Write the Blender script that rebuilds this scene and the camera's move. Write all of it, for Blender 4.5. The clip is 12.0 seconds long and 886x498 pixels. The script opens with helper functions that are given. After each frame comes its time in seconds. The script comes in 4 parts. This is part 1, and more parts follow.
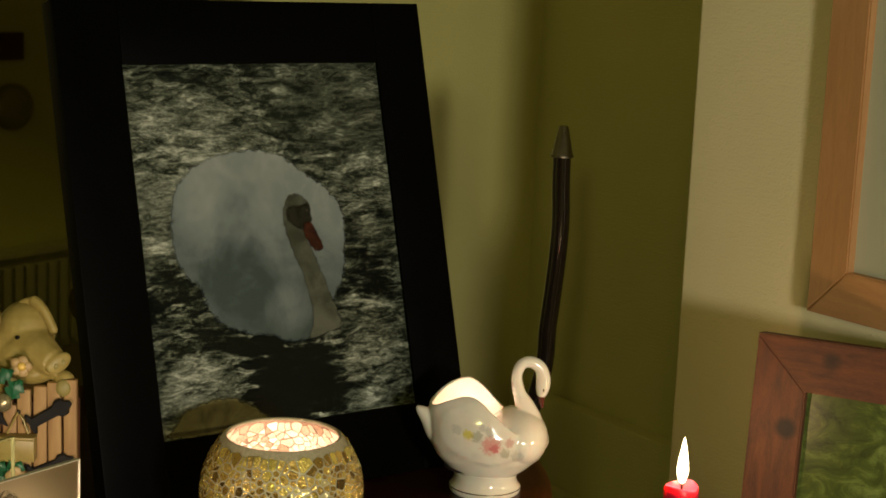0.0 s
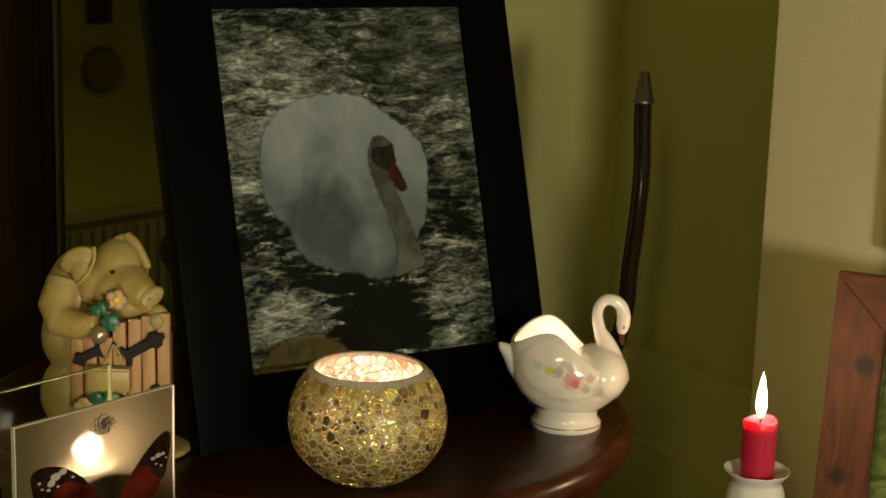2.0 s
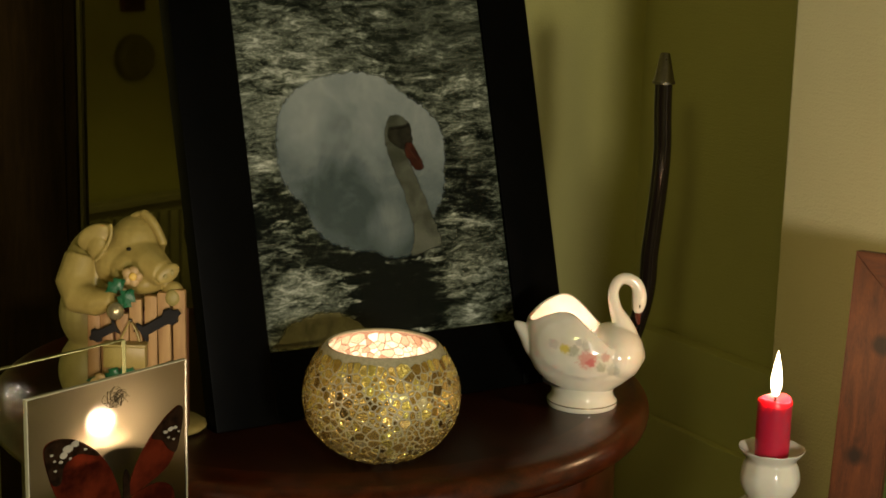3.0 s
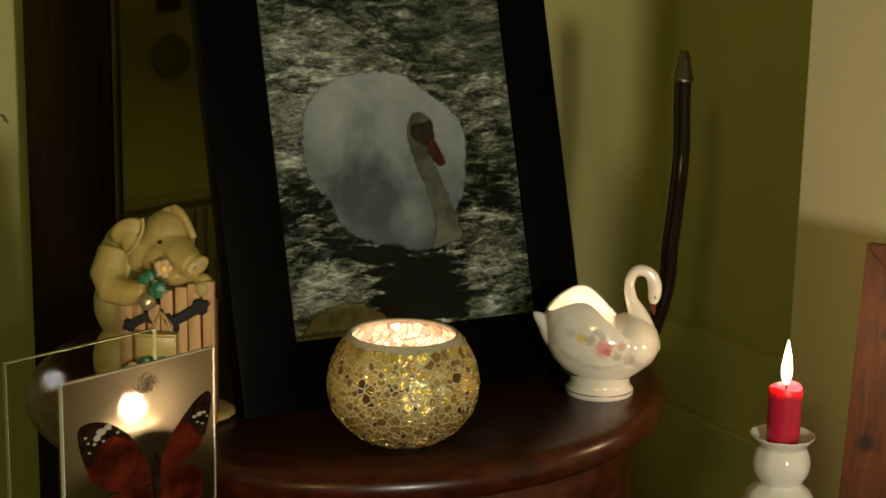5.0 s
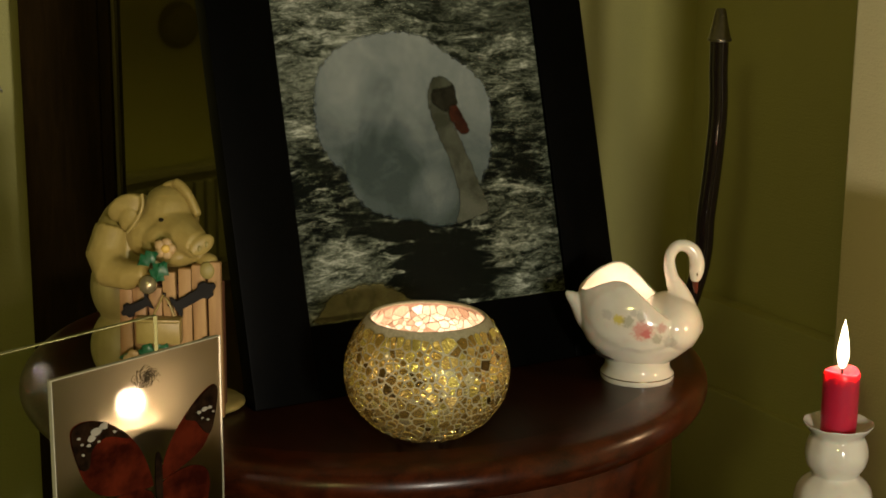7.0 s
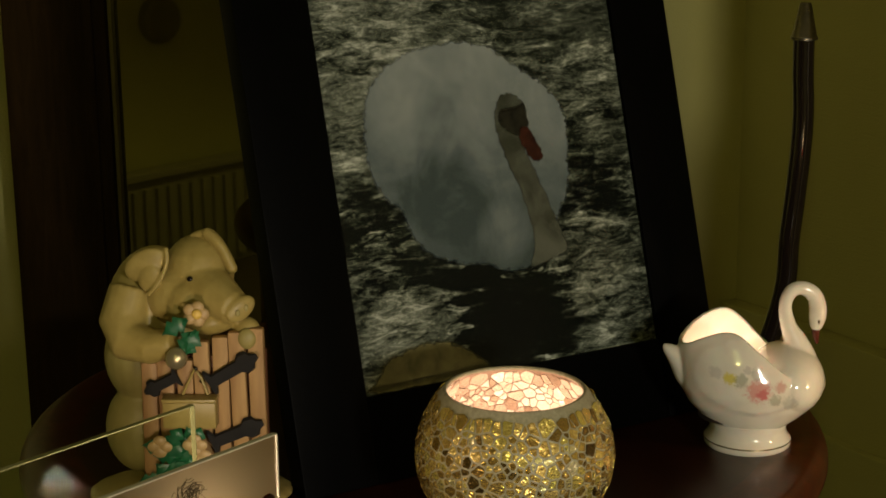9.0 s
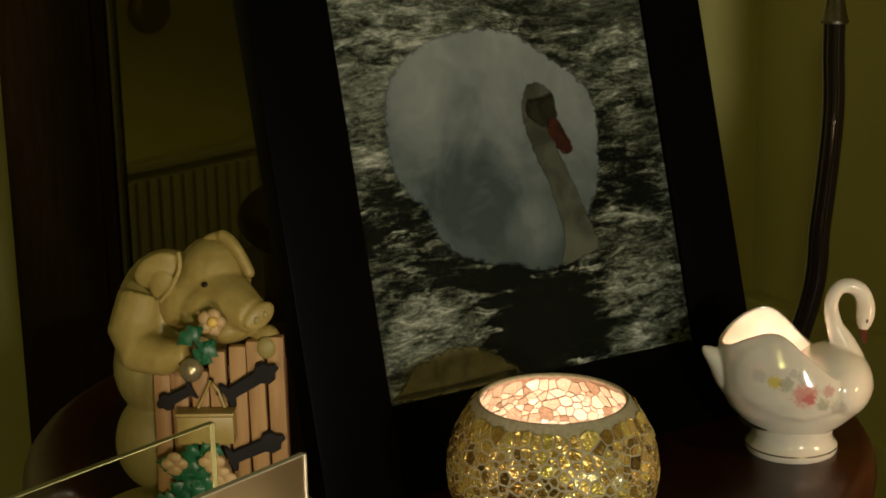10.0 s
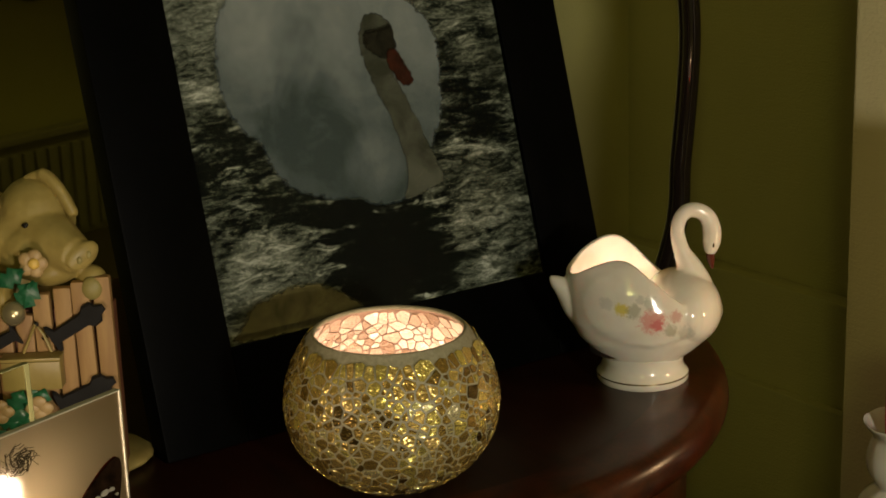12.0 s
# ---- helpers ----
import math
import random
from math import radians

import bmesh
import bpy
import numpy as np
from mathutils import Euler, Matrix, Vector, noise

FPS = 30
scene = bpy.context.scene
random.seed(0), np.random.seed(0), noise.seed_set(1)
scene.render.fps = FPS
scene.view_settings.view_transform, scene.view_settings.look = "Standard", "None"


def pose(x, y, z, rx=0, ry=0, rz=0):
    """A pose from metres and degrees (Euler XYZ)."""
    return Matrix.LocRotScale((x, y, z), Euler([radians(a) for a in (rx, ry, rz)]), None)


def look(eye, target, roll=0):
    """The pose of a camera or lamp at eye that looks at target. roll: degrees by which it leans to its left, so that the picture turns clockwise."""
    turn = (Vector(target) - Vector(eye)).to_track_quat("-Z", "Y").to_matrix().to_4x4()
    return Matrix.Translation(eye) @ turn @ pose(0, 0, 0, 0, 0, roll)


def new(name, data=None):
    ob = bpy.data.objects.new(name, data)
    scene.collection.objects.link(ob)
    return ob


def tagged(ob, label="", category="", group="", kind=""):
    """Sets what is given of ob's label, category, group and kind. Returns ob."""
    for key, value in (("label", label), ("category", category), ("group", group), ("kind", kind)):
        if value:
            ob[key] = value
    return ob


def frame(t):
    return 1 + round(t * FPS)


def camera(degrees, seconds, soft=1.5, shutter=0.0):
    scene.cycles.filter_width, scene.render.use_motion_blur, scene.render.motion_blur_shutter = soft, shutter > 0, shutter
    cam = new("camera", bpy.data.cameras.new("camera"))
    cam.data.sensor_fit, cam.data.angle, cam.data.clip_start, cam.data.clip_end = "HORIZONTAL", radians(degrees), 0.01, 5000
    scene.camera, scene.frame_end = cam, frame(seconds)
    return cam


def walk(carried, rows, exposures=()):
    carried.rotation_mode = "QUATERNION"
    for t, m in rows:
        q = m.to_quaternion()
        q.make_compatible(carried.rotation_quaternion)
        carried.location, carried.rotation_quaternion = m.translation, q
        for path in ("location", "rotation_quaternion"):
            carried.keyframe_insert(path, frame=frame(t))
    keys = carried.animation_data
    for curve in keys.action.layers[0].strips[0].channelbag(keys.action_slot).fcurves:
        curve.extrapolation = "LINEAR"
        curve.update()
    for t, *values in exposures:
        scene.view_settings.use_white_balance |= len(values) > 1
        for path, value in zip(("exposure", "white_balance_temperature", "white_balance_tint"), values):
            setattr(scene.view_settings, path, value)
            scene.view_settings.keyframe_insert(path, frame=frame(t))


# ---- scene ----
cam = camera(30.5, 12.0, soft=1.7)
PATH = [
    (0, (-0.564, -0.94, 1.128), (0.594, 0.649, 0.76), 2.4),
    (0.5, (-0.57, -0.949, 1.125), (0.554, 0.658, 0.738), 2.1),
    (1, (-0.576, -0.953, 1.122), (0.533, 0.663, 0.722), 2.0),
    (1.5, (-0.576, -0.963, 1.113), (0.503, 0.673, 0.713), 1.8),
    (2, (-0.577, -0.962, 1.113), (0.492, 0.677, 0.702), 1.7),
    (2.5, (-0.569, -0.969, 1.108), (0.476, 0.683, 0.686), 1.6),
    (3, (-0.567, -0.974, 1.106), (0.463, 0.687, 0.682), 1.5),
    (3.2, (-0.572, -0.973, 1.112), (0.447, 0.693, 0.677), 1.7),
    (5, (-0.576, -1.012, 1.111), (0.414, 0.672, 0.683), 1.1),
    (5.5, (-0.575, -1.013, 1.11), (0.407, 0.677, 0.684), 0.7),
    (6, (-0.569, -1.008, 1.107), (0.404, 0.685, 0.675), 0.9),
    (6.5, (-0.558, -0.975, 1.098), (0.408, 0.717, 0.647), 0.9),
    (6.7, (-0.55, -0.959, 1.096), (0.417, 0.73, 0.636), 0.8),
    (8.3, (-0.511, -0.807, 1.101), (0.483, 0.862, 0.626), -0.3),
    (8.5, (-0.508, -0.792, 1.096), (0.482, 0.881, 0.625), -0.5),
    (9, (-0.501, -0.752, 1.094), (0.496, 0.912, 0.608), -0.5),
    (9.5, (-0.498, -0.727, 1.094), (0.506, 0.933, 0.61), -0.7),
    (10, (-0.492, -0.697, 1.088), (0.515, 0.956, 0.587), -1.0),
    (10.5, (-0.488, -0.682, 1.086), (0.529, 0.967, 0.588), -1.6),
    (11, (-0.484, -0.684, 1.082), (0.552, 0.951, 0.581), -1.9),
    (11.5, (-0.471, -0.694, 1.075), (0.586, 0.92, 0.551), -1.9),
    (12, (-0.454, -0.706, 1.065), (0.638, 0.879, 0.523), -2.0),
]
walk(cam, [(t, look(eye, target, roll)) for t, eye, target, roll in PATH], exposures=[(0, 0.02), (6.5, -0.06), (8.5, -0.32), (10.5, -0.38), (12, -0.46)])

# ---- light: a shaded lamp to one side, a weak lamp across the room, candle flames ----
world = bpy.data.worlds.new("world")
scene.world = world
world.use_nodes = True
world.node_tree.nodes["Background"].inputs[0].default_value = (0.9, 0.8, 0.5, 1)
world.node_tree.nodes["Background"].inputs[1].default_value = 0.002


def lamp(name, kind, place, energy, colour, size=0.05, target=None, cone=120):
    data = bpy.data.lights.new(name, kind)
    data.energy, data.color, data.shadow_soft_size = energy, colour, size
    if kind == "SPOT":
        data.spot_size, data.spot_blend = radians(cone), 0.25
    ob = new(name, data)
    ob.matrix_world = look(place, target) if target else Matrix.Translation(place)
    return ob


lamp("side_lamp_light", "SPOT", (-0.27, -1.5, 0.985), 44.0, (1.0, 0.90, 0.74), 0.075, (0.1, 0.2, 0.95), 110)
lamp("ceiling_lamp_light", "SPOT", (-1.22, -1.5, 1.48), 13.0, (1.0, 0.94, 0.30), 0.06, (-0.5, -1.3, 0.4), 170)


# ---- helpers ----
def part(name, bm, material, parent=None, label="", smooth=None, mesh=None):
    """Links a bmesh as one mesh object under a thing or a part."""
    if mesh is None:
        mesh = bpy.data.meshes.new(name)
        bm.to_mesh(mesh)
        bm.free()
    for m in material if isinstance(material, (list, tuple)) else [material]:
        if m is not None and not mesh.materials.get(m.name):
            mesh.materials.append(m)
    if smooth is not None:
        if smooth >= 180:
            mesh.shade_smooth()
        else:
            mesh.set_sharp_from_angle(angle=radians(smooth))
            for p in mesh.polygons:
                p.use_smooth = True
    ob = new(name, mesh)
    if parent is not None:
        ob.parent = parent
    if label:
        tagged(ob, label)
    return ob


def thing(name, m, label, category, group="", kind=""):
    ob = new(name)
    ob.empty_display_size = 0.02
    ob.matrix_world = m
    return tagged(ob, label, category, group, kind)


def box(bm, x0, y0, z0, x1, y1, z1, bevel=0.0, m=None, mat=0):
    got = bmesh.ops.create_cube(bm, size=1.0, matrix=Matrix.Translation(((x0 + x1) / 2, (y0 + y1) / 2, (z0 + z1) / 2))
                                @ Matrix.Diagonal((x1 - x0, y1 - y0, z1 - z0, 1)))
    vs = got["verts"]
    if bevel:
        edges = list({e for v in vs for e in v.link_edges})
        vs = bmesh.ops.bevel(bm, geom=edges, offset=bevel, segments=2, affect="EDGES", profile=0.6)["verts"]
        vs = list({v for f in {f for v in vs for f in v.link_faces} for v in f.verts})
    if m is not None:
        bmesh.ops.transform(bm, matrix=m, verts=vs)
    if mat:
        for f in {f for v in vs for f in v.link_faces}:
            f.material_index = mat
    return vs


def revolve(bm, profile, steps=48, m=None, wobble=None, mat=0):
    """Spins a profile of (radius, height) about z; a radius of 0 closes it."""
    rings = []
    for r, z in profile:
        if r <= 1e-6:
            rings.append([bm.verts.new((0, 0, z))])
        else:
            ring = []
            for i in range(steps):
                a = 2 * math.pi * i / steps
                k, dz = wobble(a, r, z) if wobble else (1.0, 0.0)
                ring.append(bm.verts.new((r * k * math.cos(a), r * k * math.sin(a), z + dz)))
            rings.append(ring)
    faces = []
    for a, b in zip(rings, rings[1:]):
        for i in range(steps):
            j = (i + 1) % steps
            if len(a) == 1 and len(b) > 1:
                faces.append(bm.faces.new((a[0], b[j], b[i])))
            elif len(b) == 1 and len(a) > 1:
                faces.append(bm.faces.new((a[i], a[j], b[0])))
            elif len(a) > 1:
                faces.append(bm.faces.new((a[i], a[j], b[j], b[i])))
    for f in faces:
        f.material_index = mat
    if m is not None:
        bmesh.ops.transform(bm, matrix=m, verts=[v for r in rings for v in r])
    return faces


def tube(bm, points, radii, steps=14, mat=0, squash=1.0):
    """A tube along points, with a radius at each, closed at both ends."""
    pts = [Vector(p) for p in points]
    rings, side = [], None
    for i, p in enumerate(pts):
        d = (pts[min(i + 1, len(pts) - 1)] - pts[max(i - 1, 0)]).normalized()
        if side is None:
            side = d.orthogonal().normalized()
        side = (side - d * side.dot(d)).normalized()
        up = d.cross(side)
        rings.append([bm.verts.new(p + radii[i] * (math.cos(a) * side + squash * math.sin(a) * up))
                      for a in (2 * math.pi * k / steps for k in range(steps))])
    fs = [bm.faces.new((a[k], a[(k + 1) % steps], b[(k + 1) % steps], b[k])) for a, b in zip(rings, rings[1:]) for k in range(steps)]
    fs += [bm.faces.new(rings[0][::-1]), bm.faces.new(rings[-1])]
    for f in fs:
        f.material_index = mat
    return fs


def spline(points, n=8):
    """A smooth curve through points (Catmull-Rom)."""
    p = [Vector(q) for q in points]
    out = []
    for i in range(len(p) - 1):
        a, b, c, d = p[max(i - 1, 0)], p[i], p[i + 1], p[min(i + 2, len(p) - 1)]
        for k in range(n):
            t = k / n
            out.append(0.5 * (2 * b + (c - a) * t + (2 * a - 5 * b + 4 * c - d) * t * t + (3 * b - a - 3 * c + d) * t ** 3))
    return out + [p[-1]]


def ellipsoid(bm, place, radii, turn=(0, 0, 0), mat=0, seg=20):
    m = Matrix.LocRotScale(place, Euler([radians(a) for a in turn]), radii)
    got = bmesh.ops.create_uvsphere(bm, u_segments=seg, v_segments=max(8, seg * 2 // 3), radius=1.0, matrix=m)
    for f in {f for v in got["verts"] for f in v.link_faces}:
        f.material_index = mat
    return got["verts"]


def fused(shapes, voxel, mat, into):
    """Melts ellipsoids and tubes into one smooth skin and adds it to a bmesh."""
    bm = bmesh.new()
    for add in shapes:
        add(bm)
    mesh = bpy.data.meshes.new("skin")
    bm.to_mesh(mesh)
    bm.free()
    ob = new("skin", mesh)
    r = ob.modifiers.new("r", "REMESH")
    r.mode, r.voxel_size = "VOXEL", voxel
    sm = ob.modifiers.new("s", "SMOOTH")
    sm.factor, sm.iterations = 0.5, 5
    done = bpy.data.meshes.new_from_object(ob.evaluated_get(bpy.context.evaluated_depsgraph_get()))
    before = len(into.faces)
    into.from_mesh(done)
    into.faces.ensure_lookup_table()
    for f in into.faces[before:]:
        f.material_index = mat
    bpy.data.objects.remove(ob)
    bpy.data.meshes.remove(mesh), bpy.data.meshes.remove(done)


def soft_patch(bm, outline, soft, lift, seed=1, n=9, rag=0.0004):
    """A flat patch in the xz plane facing -y, whose edge fades: the attribute fade is 0 at the outline and 1 inside it."""
    layer = bm.verts.layers.float.new("fade")
    rnd = random.Random(seed)
    p = [Vector((x, -lift, z)) for x, z in outline]
    k = len(p)
    pts = []
    for i in range(k):
        a, b, c, d = p[i - 1], p[i], p[(i + 1) % k], p[(i + 2) % k]
        for j in range(n):
            t = j / n
            q = 0.5 * (2 * b + (c - a) * t + (2 * a - 5 * b + 4 * c - d) * t * t + (3 * b - a - 3 * c + d) * t ** 3)
            pts.append(q + Vector((rnd.gauss(0, rag), 0, rnd.gauss(0, rag))))
    area = sum(a.x * b.z - b.x * a.z for a, b in zip(pts, pts[1:] + pts[:1]))
    rows = []
    for step in (-0.35, 1.0):
        row = []
        for i, q in enumerate(pts):
            d = (pts[(i + 2) % len(pts)] - pts[i - 2]).normalized()
            inward = Vector((-d.z, 0, d.x)) * (1 if area > 0 else -1)
            v = bm.verts.new(q + inward * soft * step)
            v[layer] = 0.0 if step < 0 else 1.0
            row.append(v)
        rows.append(row)
    m = len(pts)
    for i in range(m):
        bm.faces.new((rows[0][i], rows[0][(i + 1) % m], rows[1][(i + 1) % m], rows[1][i]))
    bm.faces.new(rows[1])
    bmesh.ops.recalc_face_normals(bm, faces=bm.faces)


def faded(k, ragged=0.9, scale=170):
    """Lets a print material fade out at the edge of a soft patch, along ragged noise."""
    at = k.node("ShaderNodeAttribute", attribute_name="fade").outputs["Fac"]
    n = k.noise(k.coords((1, 1, 1.6)), scale, 4, 0.65)
    a = k.math("ADD", at, k.math("MULTIPLY", k.math("SUBTRACT", n, 0.5), ragged))
    k.set(Alpha=k.ramp(a, [(0.35, (0, 0, 0)), (0.65, (1, 1, 1))]))
    return k.mat


def patch(bm, outline, thick=0.0004, mat=0, n=5, m=None):
    """A flat rounded patch in the xz plane, facing -y, from a closed outline."""
    p = [Vector((x, 0, z)) for x, z in outline]
    k = len(p)
    pts = []
    for i in range(k):
        a, b, c, d = p[i - 1], p[i], p[(i + 1) % k], p[(i + 2) % k]
        for s in range(n):
            t = s / n
            pts.append(0.5 * (2 * b + (c - a) * t + (2 * a - 5 * b + 4 * c - d) * t * t + (3 * b - a - 3 * c + d) * t ** 3))
    front = [bm.verts.new((q.x, -thick, q.z)) for q in pts]
    back = [bm.verts.new((q.x, 0, q.z)) for q in pts]
    fs = [bm.faces.new(front)] + [bm.faces.new((front[i], back[i], back[(i + 1) % len(pts)], front[(i + 1) % len(pts)])) for i in range(len(pts))]
    bmesh.ops.recalc_face_normals(bm, faces=fs)
    for f in fs:
        f.material_index = mat
    if m is not None:
        bmesh.ops.transform(bm, matrix=m, verts=front + back)
    return fs


# ---- materials ----
class Nodes:
    def __init__(self, name):
        self.mat = bpy.data.materials.new(name)
        self.mat.use_nodes = True
        self.tree = self.mat.node_tree
        self.bsdf = self.tree.nodes["Principled BSDF"]

    def node(self, kind, ins=None, **attrs):
        n = self.tree.nodes.new(kind)
        for k, v in attrs.items():
            setattr(n, k, v)
        for k, v in (ins or {}).items():
            if isinstance(v, bpy.types.NodeSocket):
                self.tree.links.new(v, n.inputs[k])
            else:
                n.inputs[k].default_value = v
        return n

    def set(self, **kw):
        for k, v in kw.items():
            socket = self.bsdf.inputs[k.replace("_", " ")]
            if isinstance(v, bpy.types.NodeSocket):
                self.tree.links.new(v, socket)
            else:
                socket.default_value = v
        return self

    def coords(self, scale=(1, 1, 1), which="Object"):
        tc = self.node("ShaderNodeTexCoord")
        return self.node("ShaderNodeMapping", {"Vector": tc.outputs[which], "Scale": scale}).outputs[0]

    def noise(self, vec, scale, detail=4.0, rough=0.55, distort=0.0):
        return self.node("ShaderNodeTexNoise", {"Vector": vec, "Scale": scale, "Detail": detail, "Roughness": rough, "Distortion": distort}).outputs[0]

    def ramp(self, fac, stops):
        n = self.node("ShaderNodeValToRGB", {0: fac})
        e = n.color_ramp.elements
        e.remove(e[1])
        e[0].position, e[0].color = stops[0][0], (*stops[0][1], 1)
        for pos, col in stops[1:]:
            e.new(pos).color = (*col, 1)
        return n.outputs[0]

    def mix(self, fac, a, b, mode="MIX"):
        n = self.node("ShaderNodeMix", data_type="RGBA", blend_type=mode)
        for i, v in ((0, fac), (6, a), (7, b)):
            if isinstance(v, bpy.types.NodeSocket):
                self.tree.links.new(v, n.inputs[i])
            else:
                n.inputs[i].default_value = v if i == 0 else (*v, 1)
        return n.outputs[2]

    def math(self, op, a, b=0.0):
        n = self.node("ShaderNodeMath", operation=op)
        for i, v in ((0, a), (1, b)):
            if isinstance(v, bpy.types.NodeSocket):
                self.tree.links.new(v, n.inputs[i])
            else:
                n.inputs[i].default_value = v
        return n.outputs[0]

    def bump(self, height, strength=0.3, distance=0.001):
        n = self.node("ShaderNodeBump", {"Height": height, "Strength": strength, "Distance": distance})
        self.tree.links.new(n.outputs[0], self.bsdf.inputs["Normal"])
        return self


def speckled(name, a, b, rough=0.5, scale=60.0, bump=0.15, metal=0.0, dist=0.0006, stretch=(1, 1, 1), coat=0.0):
    k = Nodes(name)
    v = k.coords(stretch)
    n1, n2 = k.noise(v, scale), k.noise(v, scale / 9, 3)
    f = k.math("ADD", k.math("MULTIPLY", n1, 0.5), k.math("MULTIPLY", n2, 0.5))
    k.set(Base_Color=k.ramp(f, [(0.32, a), (0.68, b)]), Metallic=metal, Coat_Weight=coat,
          Roughness=k.ramp(n2, [(0.3, (rough * 0.8,) * 3), (0.7, (min(1, rough * 1.2),) * 3)]))
    if bump:
        k.bump(n1, bump, dist)
    return k.mat


def wood(name, dark, light, rough=0.35, scale=1.0, grain=(3, 3, 40), knots=False, coat=0.3):
    k = Nodes(name)
    v = k.coords(tuple(g * scale for g in grain))
    n = k.noise(v, 6.0, 8, 0.6, 0.6)
    fine = k.noise(k.coords(tuple(g * scale * 6 for g in grain)), 9.0, 3)
    broad = k.noise(k.coords(), 9.0 * scale, 3)
    f = k.math("ADD", k.math("MULTIPLY", n, 0.6), k.math("MULTIPLY", fine, 0.25))
    f = k.math("ADD", f, k.math("MULTIPLY", broad, 0.25))
    col = k.ramp(f, [(0.36, dark), (0.55, tuple((a + b) / 2 for a, b in zip(dark, light))), (0.72, light)])
    if knots:
        d = k.node("ShaderNodeTexVoronoi", {"Vector": k.coords(), "Scale": 17.0 * scale}).outputs["Distance"]
        col = k.mix(k.ramp(d, [(0.10, (0.9,) * 3), (0.2, (0,) * 3)]), col, tuple(c * 0.18 for c in dark))
    k.set(Base_Color=col, Roughness=rough, Coat_Weight=coat, Coat_Roughness=0.15)
    k.bump(f, 0.10, 0.0006)
    return k.mat


def plain(name, colour, rough=0.4, metal=0.0, **kw):
    return Nodes(name).set(Base_Color=(*colour, 1), Roughness=rough, Metallic=metal, **kw).mat


def flame_mat(name, strength, colour=(1.0, 0.72, 0.38)):
    k = Nodes(name)
    k.set(Base_Color=(0, 0, 0, 1), Emission_Color=(*colour, 1), Emission_Strength=strength)
    return k.mat


def paint_mat(name, a, b):
    k = Nodes(name)
    v = k.coords()
    roller, blotch, scratch = k.noise(v, 420, 3), k.noise(v, 5, 4), k.noise(k.coords((30, 30, 240)), 2.0, 2)
    k.set(Base_Color=k.ramp(blotch, [(0.3, a), (0.7, b)]), Roughness=0.62)
    h = k.math("ADD", k.math("MULTIPLY", roller, 0.5), k.math("MULTIPLY", blotch, 2.0))
    k.bump(k.math("ADD", h, k.math("MULTIPLY", scratch, 0.3)), 0.55, 0.0022)
    return k.mat


PAINT = paint_mat("wall_paint", (0.485, 0.46, 0.165), (0.535, 0.51, 0.19))
CREAM = paint_mat("cream_paint", (0.64, 0.585, 0.34), (0.70, 0.64, 0.38))
MAHOGANY = wood("mahogany", (0.006, 0.0018, 0.0009), (0.028, 0.007, 0.0024), 0.32, 1.0, (26, 4, 26), coat=0.10)
MAHOGANY.node_tree.nodes["Principled BSDF"].inputs["Specular IOR Level"].default_value = 0.3
CROSSBAND = wood("mahogany_edge", (0.003, 0.0010, 0.0005), (0.075, 0.015, 0.0032), 0.3, 1.6, (7, 7, 10), coat=0.08)
CROSSBAND.node_tree.nodes["Principled BSDF"].inputs["Specular IOR Level"].default_value = 0.25
DARKWOOD = wood("dark_stained_wood", (0.013, 0.0075, 0.0024), (0.034, 0.019, 0.006), 0.6, 1.0, (30, 30, 3), coat=0.0)
DARKWOOD.node_tree.nodes["Principled BSDF"].inputs["Specular IOR Level"].default_value = 0.05
REDWOOD = wood("red_stained_pine", (0.03, 0.007, 0.002), (0.15, 0.04, 0.008), 0.6, 1.2, (24, 24, 4), knots=True, coat=0.0)
OAK = wood("pale_oak", (0.34, 0.17, 0.065), (0.46, 0.25, 0.10), 0.5, 1.0, (26, 26, 3), coat=0.05)
BLACK = speckled("black_lacquer", (0.0005, 0.0006, 0.0005), (0.0012, 0.0012, 0.001), 0.5, 90, 0.04)
BLACK.node_tree.nodes["Principled BSDF"].inputs["Specular IOR Level"].default_value = 0.03


def china_mat(name, spots=()):
    """Glazed china, with painted spots (x, z, radius, colour, strength) on both flanks."""
    k = Nodes(name)
    v = k.coords()
    n = k.noise(v, 60, 3)
    col = k.ramp(n, [(0.35, (0.68, 0.635, 0.55)), (0.65, (0.74, 0.695, 0.61))])
    sep = k.node("ShaderNodeSeparateXYZ", {0: v})
    ragged = k.noise(v, 420, 3, 0.7)
    for x, z, r, c, strength in spots:
        dx, dz = k.math("SUBTRACT", sep.outputs[0], x), k.math("SUBTRACT", sep.outputs[2], z)
        d = k.math("SQRT", k.math("ADD", k.math("MULTIPLY", dx, dx), k.math("MULTIPLY", dz, dz)))
        d = k.math("ADD", k.math("DIVIDE", d, r), k.math("MULTIPLY", k.math("SUBTRACT", ragged, 0.5), 1.6))
        col = k.mix(k.ramp(d, [(0.55, (strength,) * 3), (0.95, (0, 0, 0))]), col, c)
    k.set(Base_Color=col, Roughness=0.14, Coat_Weight=0.5, Coat_Roughness=0.04, Subsurface_Weight=0.12, Subsurface_Scale=0.004)
    return k.mat


